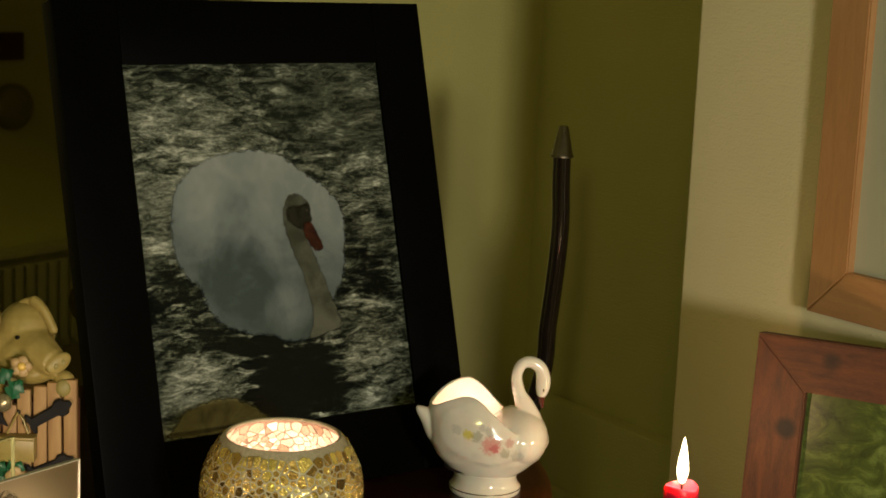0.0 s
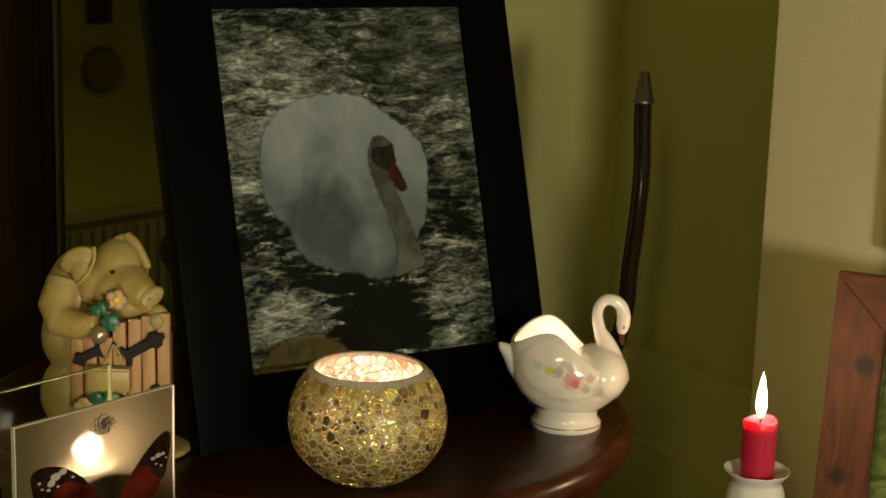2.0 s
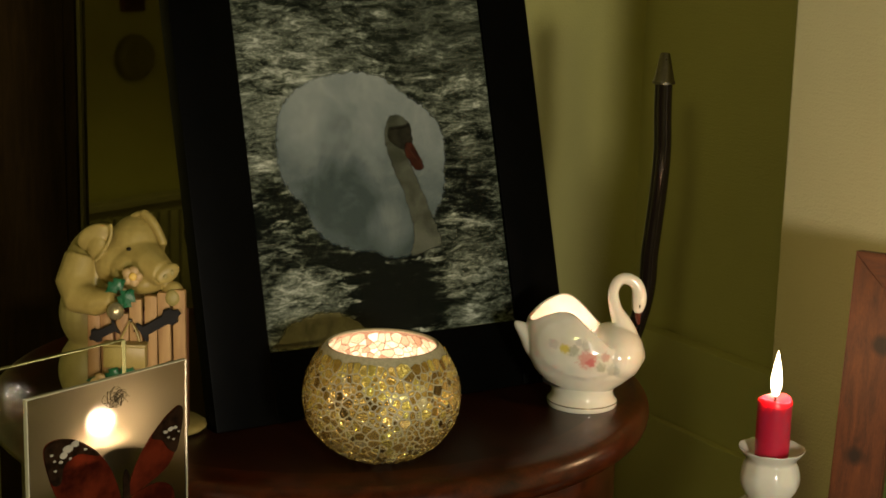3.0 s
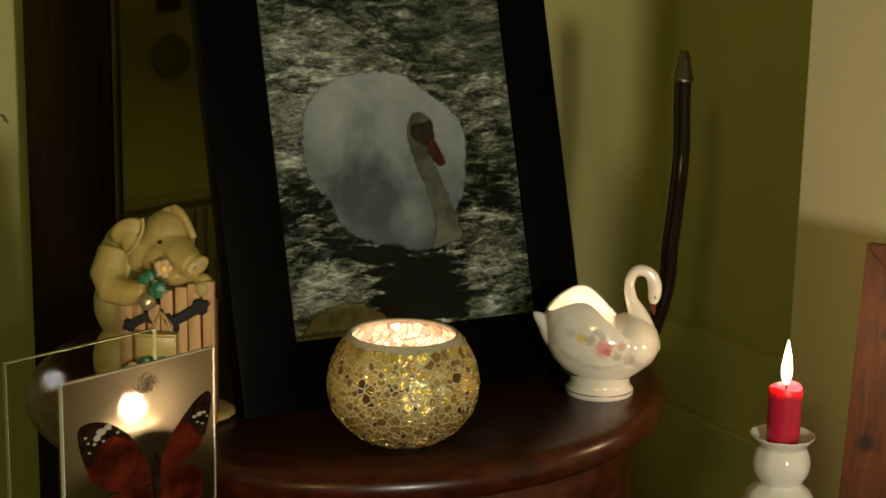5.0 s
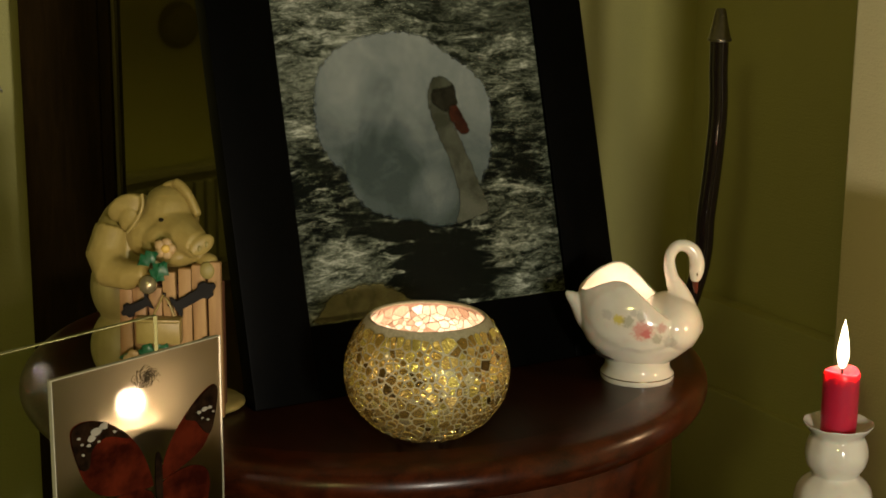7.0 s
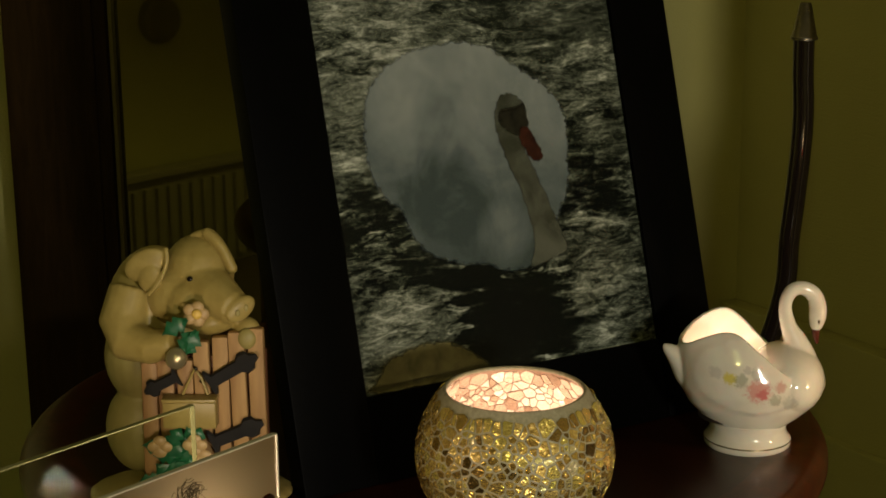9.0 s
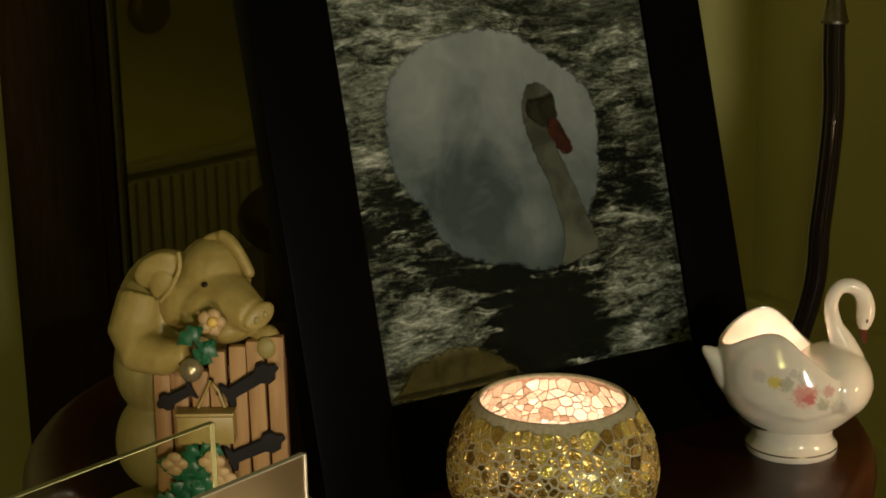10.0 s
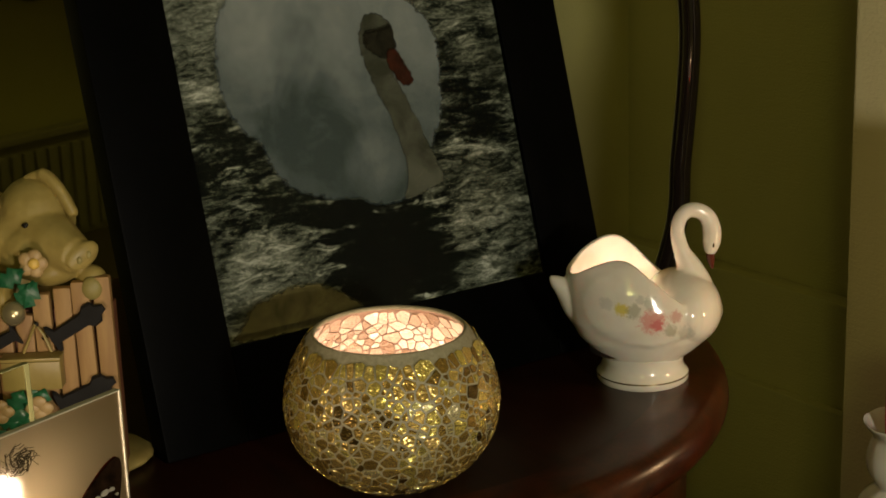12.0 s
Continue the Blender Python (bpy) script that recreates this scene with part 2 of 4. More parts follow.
CHINA = china_mat("white_china")
SPRIG = china_mat("rose_sprig_china", [(0.0003, 0.042, 0.0085, (0.62, 0.22, 0.20), 0.75), (0.002, 0.040, 0.004, (0.55, 0.12, 0.13), 0.7), (0.0125, 0.0435, 0.0042, (0.5, 0.2, 0.17), 0.6),
                                       (-0.0156, 0.0485, 0.0046, (0.62, 0.5, 0.06), 0.85), (-0.0098, 0.0475, 0.0048, (0.28, 0.28, 0.2), 0.6), (-0.001, 0.0515, 0.0046, (0.34, 0.34, 0.3), 0.5),
                                       (0.0098, 0.0362, 0.0042, (0.30, 0.29, 0.2), 0.6), (0.0185, 0.034, 0.0058, (0.3, 0.3, 0.25), 0.45), (-0.0235, 0.051, 0.0045, (0.38, 0.36, 0.34), 0.4), (-0.006, 0.0535, 0.003, (0.34, 0.33, 0.32), 0.45)])
GILT = plain("worn_gilt_line", (0.10, 0.075, 0.03), 0.35, 0.6)


def thin_glass(name, gloss_share, tint):
    k = Nodes(name)
    clear = k.node("ShaderNodeBsdfTransparent", {0: (*tint, 1)})
    gloss = k.node("ShaderNodeBsdfGlossy", {"Roughness": 0.02})
    shine = k.node("ShaderNodeLayerWeight", {"Blend": 0.3}).outputs["Facing"]
    shine = k.math("MULTIPLY_ADD", k.math("POWER", shine, 3.0), 0.5)
    shine.node.inputs[2].default_value = gloss_share
    both = k.node("ShaderNodeMixShader", {0: shine, 1: clear.outputs[0], 2: gloss.outputs[0]})
    k.tree.links.new(both.outputs[0], k.tree.nodes["Material Output"].inputs[0])
    return k.mat


GLASS = thin_glass("clear_glass", 0.04, (0.97, 0.98, 0.95))
PANEL_GLASS = thin_glass("panel_glass", 0.006, (0.96, 0.98, 0.94))
PANEL_GLASS.node_tree.nodes["Glossy BSDF"].inputs["Color"].default_value = (0.3, 0.3, 0.3, 1)
GLAZING = thin_glass("picture_glazing", 0.01, (0.98, 0.99, 0.98))
GLAZING.node_tree.nodes["Glossy BSDF"].inputs["Color"].default_value = (0.2, 0.2, 0.2, 1)
WAX = plain("white_wax", (0.36, 0.30, 0.2), 0.4, Subsurface_Weight=0.3, Subsurface_Scale=0.004)
REDWAX = Nodes("red_wax").set(Base_Color=(0.50, 0.018, 0.055, 1), Roughness=0.32, Subsurface_Weight=0.75, Subsurface_Radius=(1, 0.18, 0.15), Subsurface_Scale=0.012).mat
SOOT = plain("burnt_wick", (0.015, 0.012, 0.01), 0.9)
ALU = plain("aluminium_cup", (0.75, 0.73, 0.7), 0.3, 1.0)
FLAME = flame_mat("candle_flame", 9, (1.0, 0.80, 0.50))
PEWTER = speckled("pewter", (0.22, 0.20, 0.15), (0.32, 0.29, 0.22), 0.28, 300, 0.1, 1.0)

# ---- room ----
def slab(name, x0, y0, z0, x1, y1, z1, mat, label, category):
    bm = bmesh.new()
    box(bm, x0, y0, z0, x1, y1, z1)
    return tagged(part(name, bm, mat), label, category, kind="structure")


CARPET = speckled("carpet", (0.10, 0.075, 0.045), (0.17, 0.13, 0.08), 0.95, 300, 0.6)
CEILING = speckled("ceiling_paint", (0.66, 0.63, 0.5), (0.72, 0.69, 0.56), 0.8, 200, 0.1)
slab("floor", -2.45, -2.8, -0.1, 2.2, 0.70, 0.0, CARPET, "brown carpeted floor of a dim living room", "floor")
slab("ceiling", -2.45, -2.8, 2.4, 2.2, 0.70, 2.5, CEILING, "plain off-white painted ceiling of the room", "ceiling")
slab("wall_north", -2.3, 0.56, 0.0, 0.66, 0.70, 2.4, PAINT, "pale green painted wall behind the mirror and table", "wall")
slab("wall_alcove", 0.66, 0.022, 0.0, 0.80, 0.70, 2.4, PAINT, "green painted alcove wall in candle shadow", "wall")
bm = bmesh.new()
box(bm, 0.386, -0.95, 0.0, 0.80, 0.0215, 2.4, 0.002)
tagged(part("wall_chimney_breast", bm, CREAM), "cream painted chimney breast wall with roller texture", "wall", kind="structure")
slab("wall_recess", 0.80, -1.0, 0.0, 2.2, -0.8, 2.4, PAINT, "plain painted wall closing the recess", "wall")
slab("wall_east", 2.0, -2.8, 0.0, 2.2, -1.0, 2.4, PAINT, "plain painted far side wall", "wall")
slab("wall_south", -2.3, -2.75, 0.0, 2.0, -2.6, 2.4, PAINT, "plain painted wall across the room", "wall")
slab("wall_west", -2.45, -2.8, 0.0, -2.3, 0.70, 2.4, PAINT, "plain painted wall at the end of the room", "wall")

bm = bmesh.new()
box(bm, 0.636, 0.022, 0.0, 0.6598, 0.559, 0.605, 0.004)
box(bm, 0.624, 0.022, 0.0, 0.6365, 0.559, 0.505, 0.004)
tagged(part("wall_ledge", bm, PAINT, None, "", 40), "stepped painted ledge boxed along the alcove wall", "ledge", kind="structure")


# ---- round table ----
def round_table():
    t = thing("round_table", pose(-0.0215, 0.0725, 0), "small round polished mahogany table with banded edge", "table")
    bm = bmesh.new()
    revolve(bm, [(0, 0.728), (0.195, 0.728), (0.210, 0.7285), (0.2105, 0.75), (0, 0.75)], 96)
    part("tabletop", bm, MAHOGANY, t, "dark polished veneer", 40)
    bm = bmesh.new()
    arc = [(0.233 + 0.012 * math.cos(a), 0.738 + 0.012 * math.sin(a)) for a in (math.pi / 2 - math.pi * i / 12 for i in range(13))]
    revolve(bm, [(0.2105, 0.75), (0.220, 0.7504)] + arc + [(0.220, 0.7255), (0.2105, 0.7275)], 96)
    part("edge_band", bm, CROSSBAND, t, "rounded cross-banded reddish edge", 50)
    bm = bmesh.new()
    revolve(bm, [(0.0, 0.63), (0.195, 0.63), (0.217, 0.632), (0.222, 0.638), (0.222, 0.718), (0.217, 0.726), (0.195, 0.7275), (0, 0.7275)], 96)
    part("apron", bm, CROSSBAND, t, "curved veneered drum apron", 40)
    bm = bmesh.new()
    revolve(bm, [(0, 0.05), (0.035, 0.05), (0.05, 0.12), (0.03, 0.2), (0.026, 0.4), (0.045, 0.5), (0.06, 0.56), (0.1, 0.63), (0, 0.63)], 32)
    part("pedestal", bm, MAHOGANY, t, "turned pedestal", 60)
    for k in range(3):
        bm = bmesh.new()
        a = 2 * math.pi * k / 3 + 0.6
        tube(bm, spline([(0.02 * math.cos(a), 0.02 * math.sin(a), 0.12), (0.12 * math.cos(a), 0.12 * math.sin(a), 0.09), (0.22 * math.cos(a), 0.22 * math.sin(a), 0.016)], 5),
             [0.022] * 5 + [0.018] * 5 + [0.015], 10)
        part("foot", bm, MAHOGANY, t, "", 60)


round_table()


# ---- mirror behind the table ----
def mirror():
    t = thing("mirror", pose(-0.141, 0.52, 0, 0, 0, -36), "tall standing mirror in a broad dark stained wooden frame", "mirror")
    w, wide, h = 0.0845, 0.30, 1.42
    for name, a, b, c, d in (("frame_stile", 0.0, 0.0, w, h), ("frame_stile", wide - w, 0.0, wide, h), ("frame_rail", w, 0.0, wide - w, 0.07), ("frame_rail", w, h - 0.07, wide - w, h)):
        bm = bmesh.new()
        box(bm, a, 0.0, b, c, 0.036, d, 0.004)
        part(name, bm, DARKWOOD, t, "", 40)
    bm = bmesh.new()
    box(bm, w - 0.018, -0.004, 0.05, w - 0.010, 0.004, h - 0.05, 0.002)
    part("bead", bm, DARKWOOD, t, "", 40)
    bm = bmesh.new()
    box(bm, w - 0.002, 0.012, 0.066, wide - w + 0.002, 0.016, h - 0.066)
    part("mirror_glass", bm, plain("silvered_glass", (0.35, 0.33, 0.18), 0.02, 1.0), t, "old silvered glass")
    bm = bmesh.new()
    box(bm, w + 0.0005, 0.003, 0.0705, w + 0.004, 0.0118, h - 0.0705, 0.0008)
    part("gilt_slip", bm, plain("gilt_slip", (0.12, 0.10, 0.035), 0.45, 0.5), t, "thin gilt slip beside the glass")


mirror()
LEAN = 15.65


def photo_frame():
    # origin at the lower edge of the print; local z runs up the leaning face
    t = thing("photo_frame", pose(0, 0, 0.797, -LEAN), "black lacquered picture frame leaning back, with water photograph", "picture frame")
    l, r, b, u, iw, ih = -0.147, 0.1437, -0.0487, 0.2968, 0.1015, 0.2525
    for name, x0, z0, x1, z1 in (("frame_side", l, b, -iw, u), ("frame_side", iw, b, r, u), ("frame_rail", -iw, b, iw, 0.0), ("frame_rail", -iw, ih, iw, u)):
        bm = bmesh.new()
        box(bm, x0, -0.003, z0, x1, 0.014, z1, 0.0012)
        part(name, bm, BLACK, t, "", 40)
    k = Nodes("water_photograph")
    sep = k.node("ShaderNodeSeparateXYZ", {0: k.coords()})
    w1, w2, w3 = k.noise(k.coords((1, 1, 2.9)), 24, 6, 0.6, 1.5), k.noise(k.coords((1, 1, 3.2)), 75, 5, 0.62, 1.0), k.noise(k.coords((1, 1, 1.8)), 330, 3, 0.65, 0.6)

    def blob(x, z, rx, rz, amount):
        """A soft oval of tone in the print, with an edge broken by the ripples."""
        dx, dz = k.math("DIVIDE", k.math("SUBTRACT", sep.outputs[0], x), rx), k.math("DIVIDE", k.math("SUBTRACT", sep.outputs[2], z), rz)
        d = k.math("ADD", k.math("MULTIPLY", dx, dx), k.math("MULTIPLY", dz, dz))
        d = k.math("ADD", d, k.math("ADD", k.math("MULTIPLY", k.math("SUBTRACT", w1, 0.5), 2.6), k.math("MULTIPLY", k.math("SUBTRACT", w2, 0.5), 1.6)))
        return k.math("MULTIPLY", k.ramp(d, [(0.1, (1, 1, 1)), (1.0, (0, 0, 0))]), amount)

    calm = blob(0.075, 0.225, 0.085, 0.055, 1.0)
    f = k.math("ADD", k.math("MULTIPLY", k.math("SUBTRACT", w1, 0.5), 1.5), k.math("MULTIPLY", k.math("SUBTRACT", w2, 0.5), 1.6))
    f = k.math("ADD", f, k.math("MULTIPLY", k.math("SUBTRACT", w3, 0.5), 0.6))
    f = k.math("ADD", k.math("MULTIPLY", f, k.math("SUBTRACT", 1.0, k.math("MULTIPLY", calm, 0.5))), 0.41)
    for tone in ((-0.065, 0.195, 0.065, 0.045, 0.20), (-0.085, 0.145, 0.035, 0.03, 0.12), (0.085, 0.155, 0.025, 0.04, 0.12), (-0.08, 0.094, 0.05, 0.014, -0.42), (-0.04, 0.062, 0.06, 0.016, -0.38),
                 (0.0, 0.03, 0.042, 0.045, -0.75), (0.028, 0.03, 0.02, 0.04, -0.4), (0.07, 0.095, 0.03, 0.02, -0.28), (-0.075, 0.035, 0.035, 0.024, 0.22), (0.07, 0.03, 0.03, 0.04, 0.14), (0.02, 0.005, 0.018, 0.012, 0.25)):
        f = k.math("ADD", f, blob(*tone))
    k.set(Base_Color=k.ramp(f, [(0.10, (0.002, 0.003, 0.002)), (0.30, (0.015, 0.018, 0.012)), (0.50, (0.072, 0.082, 0.062)), (0.68, (0.17, 0.185, 0.15)), (0.95, (0.46, 0.48, 0.42))]), Roughness=0.6, Specular_IOR_Level=0.05)
    bm = bmesh.new()
    box(bm, -iw - 0.002, 0.0, -0.002, iw + 0.002, 0.002, ih + 0.002)
    photo = part("photograph", bm, k.mat, t, "grey print of rippling water with pale rounded shapes")
    kw = Nodes("pale_print")
    q = kw.coords()
    sp = kw.node("ShaderNodeSeparateXYZ", {0: q})
    wisps, fluff = kw.noise(kw.coords((1.2, 1, 0.8)), 24, 5, 0.62, 1.2), kw.noise(q, 120, 4, 0.6, 0.6)
    shade = kw.math("ADD", kw.math("MULTIPLY", sp.outputs[2], 4.6), kw.math("MULTIPLY", sp.outputs[0], 0.8))
    tone = kw.math("ADD", kw.math("MULTIPLY", kw.math("SUBTRACT", wisps, 0.5), 0.55), kw.math("MULTIPLY", shade, 0.80))
    tone = kw.math("ADD", tone, kw.math("MULTIPLY", kw.math("SUBTRACT", fluff, 0.5), 0.16))
    for x, z, rx, rz, amount in ((-0.030, 0.104, 0.034, 0.030, -0.22), (0.004, 0.078, 0.020, 0.022, 0.20), (-0.055, 0.150, 0.022, 0.030, 0.10), (-0.005, 0.135, 0.014, 0.035, 0.10)):
        dx, dz = kw.math("DIVIDE", kw.math("SUBTRACT", sp.outputs[0], x), rx), kw.math("DIVIDE", kw.math("SUBTRACT", sp.outputs[2], z), rz)
        d = kw.math("ADD", kw.math("ADD", kw.math("MULTIPLY", dx, dx), kw.math("MULTIPLY", dz, dz)), kw.math("MULTIPLY", kw.math("SUBTRACT", wisps, 0.5), 1.2))
        tone = kw.math("ADD", tone, kw.math("MULTIPLY", kw.ramp(d, [(0.0, (1, 1, 1)), (1.1, (0, 0, 0))]), amount))
    kw.set(Base_Color=kw.ramp(tone, [(0.20, (0.045, 0.062, 0.062)), (0.42, (0.105, 0.128, 0.132)), (0.62, (0.19, 0.216, 0.217)), (0.92, (0.33, 0.355, 0.335))]), Roughness=0.6, Specular_IOR_Level=0.05)
    bm = bmesh.new()
    soft_patch(bm, [(-0.0746, 0.1655), (-0.0554, 0.184), (-0.0306, 0.1917), (-0.0081, 0.1931), (0.0118, 0.1885), (0.0309, 0.175), (0.0502, 0.16), (0.059, 0.1432), (0.0583, 0.1208),
                    (0.0535, 0.0967), (0.0457, 0.0852), (0.0390, 0.0760), (0.0350, 0.0680), (0.0270, 0.0575), (0.0055, 0.0538), (-0.0119, 0.0595), (-0.0292, 0.0635), (-0.0459, 0.0698),
                    (-0.058, 0.0831), (-0.063, 0.098), (-0.0731, 0.1083), (-0.0798, 0.1296)], 0.0055, 0.0003, 1)
    part("pale_shape", bm, faded(kw), photo, "large soft white rounded shape in the print")

    def inked(name, a, b, scale):
        k = Nodes(name)
        k.set(Base_Color=k.ramp(k.noise(k.coords(), scale, 4, 0.6, 0.8), [(0.35, tuple(1.1 * q for q in a)), (0.65, tuple(1.1 * q for q in b))]), Roughness=0.6, Specular_IOR_Level=0.05)
        return faded(k, 0.6, 220)

    bm = bmesh.new()
    soft_patch(bm, [(0.0111, 0.1557), (0.0196, 0.1601), (0.0304, 0.154), (0.0319, 0.1406), (0.0271, 0.1288), (0.0319, 0.1124), (0.0385, 0.0918), (0.0466, 0.0642), (0.0339, 0.0582),
                    (0.0186, 0.0557), (0.023, 0.0712), (0.0202, 0.0953), (0.0119, 0.1198), (0.0077, 0.1399)], 0.0028, 0.0006, 2)
    part("grey_band", bm, inked("grey_print", (0.034, 0.037, 0.025), (0.085, 0.09, 0.07), 40), photo, "curved olive grey band in the print")
    bm = bmesh.new()
    soft_patch(bm, [(-0.094, -0.001), (-0.093, 0.010), (-0.082, 0.020), (-0.062, 0.0245), (-0.042, 0.022), (-0.026, 0.013), (-0.021, -0.001)], 0.006, 0.0002, 6)
    part("stone_shape", bm, inked("stone_print", (0.075, 0.068, 0.028), (0.15, 0.135, 0.06), 60), photo, "olive rounded shape at the lower edge")
    bm = bmesh.new()
    soft_patch(bm, [(0.013, 0.1505), (0.022, 0.1515), (0.0301, 0.1525), (0.0319, 0.1406), (0.026, 0.1331), (0.0147, 0.1365), (0.0102, 0.1439)], 0.0028, 0.0009, 3)
    part("dark_patch", bm, inked("dark_print", (0.006, 0.006, 0.004), (0.024, 0.022, 0.014), 120), photo)
    bm = bmesh.new()
    soft_patch(bm, [(0.0252, 0.1388), (0.032, 0.1368), (0.0383, 0.1213), (0.0353, 0.1166), (0.029, 0.1187), (0.0231, 0.1311)], 0.0022, 0.0012, 4)
    part("orange_patch", bm, inked("orange_print", (0.014, 0.006, 0.004), (0.05, 0.014, 0.007), 120), photo)
    bm = bmesh.new()
    box(bm, -iw, -0.0024, 0.0, iw, -0.0016, ih)
    g = part("glass", bm, GLAZING, t, "clear glazing")
    g.visible_shadow = False
    bm = bmesh.new()
    box(bm, -0.135, 0.0145, -0.035, 0.132, 0.018, 0.28, 0.001)
    part("backboard", bm, BLACK, t, "", 40)
    bm = bmesh.new()
    box(bm, -0.03, 0.0185, -0.03, 0.03, 0.022, 0.2, 0.001)
    part("easel_leg", bm, BLACK, t, "", 40)


photo_frame()


# ---- candle flames and cups ----
def flame(bm, h=0.028, r=0.0052):
    prof = [(0, 0), (r * 0.55, h * 0.06), (r * 0.9, h * 0.2), (r, h * 0.33), (r * 0.8, h * 0.55), (r * 0.42, h * 0.8), (r * 0.12, h * 0.95), (0, h)]
    revolve(bm, prof, 16)


def tealight(place, energy, label):
    t = thing("tealight", Matrix.Translation(place), label, "candle")
    bm = bmesh.new()
    revolve(bm, [(0, 0), (0.019, 0), (0.0193, 0.014), (0.0186, 0.014), (0.0184, 0.001), (0, 0.001)], 32)
    part("cup", bm, ALU, t, "thin aluminium cup", 40)
    bm = bmesh.new()
    revolve(bm, [(0, 0.0015), (0.018, 0.0015), (0.018, 0.010), (0.005, 0.009), (0, 0.009)], 24)
    part("wax", bm, WAX, t, "", 40)
    bm = bmesh.new()
    tube(bm, [(0, 0, 0.008), (0.0004, 0, 0.012), (0.001, 0, 0.015)], [0.0008, 0.0008, 0.0006], 8)
    part("wick", bm, SOOT, t)
    bm = bmesh.new()
    flame(bm, 0.018, 0.0042)
    bmesh.ops.translate(bm, vec=(0, 0, 0.013), verts=bm.verts)
    f = part("flame", bm, FLAME, t, "small yellow flame", 180)
    f.visible_shadow = False
    lamp("tealight_light", "POINT", Vector(place) + Vector((0, 0, 0.024)), energy, (1.0, 0.75, 0.57), 0.005)


# ---- mosaic bowl ----
def mosaic_bowl():
    c = Vector((-0.0692, -0.1008, 0.75))
    t = thing("mosaic_candle_bowl", Matrix.Translation(c), "round glass candle bowl covered in gold mosaic chips", "candle holder")
    big, mid, foot, neck, top = 0.0506, 0.0399, 0.016, 0.0367, 0.0747
    low_turn, high_turn = math.acos(foot / big), math.acos(neck / big)
    arc = [(0.0, 0.0)]
    arc += [(big * math.cos(a), mid * (1 - math.sin(a) / math.sin(low_turn))) for a in (low_turn * (1 - i / 16) for i in range(17))]
    arc += [(big * math.cos(a), mid + (top - mid) * math.sin(a) / math.sin(high_turn)) for a in (high_turn * i / 14 for i in range(1, 15))]
    k = Nodes("bowl_glass")
    k.set(Base_Color=k.ramp(k.noise(k.coords(), 500, 3), [(0.3, (0.27, 0.245, 0.15)), (0.7, (0.37, 0.335, 0.22))]), Roughness=0.5)
    bm = bmesh.new()
    revolve(bm, arc + [(0.0364, 0.0753), (0.0356, 0.0757), (0.0347, 0.0753), (0.0345, 0.074)], 72)
    part("bowl", bm, k.mat, t, "pale grouted glass body with bare rim", 60)
    inner = [(max(r - 0.0026, 0.0), z + 0.0026 if z < 0.01 else z) for r, z in arc if z < 0.0735] + [(0.0345, 0.074)]
    bm = bmesh.new()
    for f in revolve(bm, inner[1:], 72):
        f.normal_flip()
    part("lining", bm, speckled("lit_lining", (0.20, 0.12, 0.08), (0.30, 0.19, 0.13), 0.35, 400, 0.2), t, "inner wall seen through the glass", 60)

    def curve(path):
        d = [0.0]
        for (r0, z0), (r1, z1) in zip(path, path[1:]):
            d.append(d[-1] + math.hypot(r1 - r0, z1 - z0))
        return d

    def chips(path, low, high, spacing, gap, lift, thick, inward, seed):
        """Irregular flat chips over a surface of revolution: (centre, corners, normal) each."""
        rnd = random.Random(seed)
        d = curve(path)

        def on(q, a):
            i = max(j for j in range(len(d) - 1) if d[j] <= q)
            f = (q - d[i]) / (d[i + 1] - d[i])
            r, z = (path[i][n] + (path[i + 1][n] - path[i][n]) * f for n in (0, 1))
            tr, tz = path[i + 1][0] - path[i][0], path[i + 1][1] - path[i][1]
            l = math.hypot(tr, tz)
            nr, nz = tz / l, -tr / l
            e = Vector((math.cos(a), math.sin(a), 0))
            return e * r + Vector((0, 0, z)), (e * nr + Vector((0, 0, nz))).normalized(), r

        q0 = next(d[i] for i, p in enumerate(path) if p[1] >= low)
        q1 = max(d[i] for i, p in enumerate(path) if p[1] <= high)
        seeds = []
        for _ in range(9000):
            q, a = rnd.uniform(q0, q1), rnd.uniform(0, 2 * math.pi)
            p, n, r = on(q, a)
            if rnd.random() > r / 0.05:
                continue
            s0 = spacing * rnd.choice((0.6, 0.75, 0.9, 1.0, 1.3, 1.5))
            if all((p - o[0]).length > (s0 + o[2]) / 2 for o in seeds):
                seeds.append((p, n, s0))
        out = []
        for p, n, s0 in seeds:
            u = n.orthogonal().normalized()
            w = n.cross(u)
            poly = [(1.5 * spacing * math.cos(2 * math.pi * i / 8), 1.5 * spacing * math.sin(2 * math.pi * i / 8)) for i in range(8)]
            for o, _, s1 in seeds:
                e = o - p
                if o is p or e.length > 2.4 * spacing:
                    continue
                ex, ey = e.dot(u), e.dot(w)
                l = math.hypot(ex, ey) or 1e-9
                nx, ny, lim = ex / l, ey / l, l * s0 / (s0 + s1) - gap
                cut = []
                for (x0, y0), (x1, y1) in zip(poly, poly[1:] + poly[:1]):
                    a0, a1 = x0 * nx + y0 * ny - lim, x1 * nx + y1 * ny - lim
                    if a0 <= 0:
                        cut.append((x0, y0))
                    if a0 * a1 < 0:
                        f = a0 / (a0 - a1)
                        cut.append((x0 + (x1 - x0) * f, y0 + (y1 - y0) * f))
                poly = cut
                if len(poly) < 3:
                    break
            if len(poly) < 3:
                continue
            side = -1 if inward else 1
            tilt = Matrix.Rotation(rnd.gauss(0, 0.07), 3, u) @ Matrix.Rotation(rnd.gauss(0, 0.07), 3, w)
            base = p + n * lift * side
            out.append((p, [base + tilt @ (u * x + w * y) for x, y in poly], tilt @ n * side * thick))
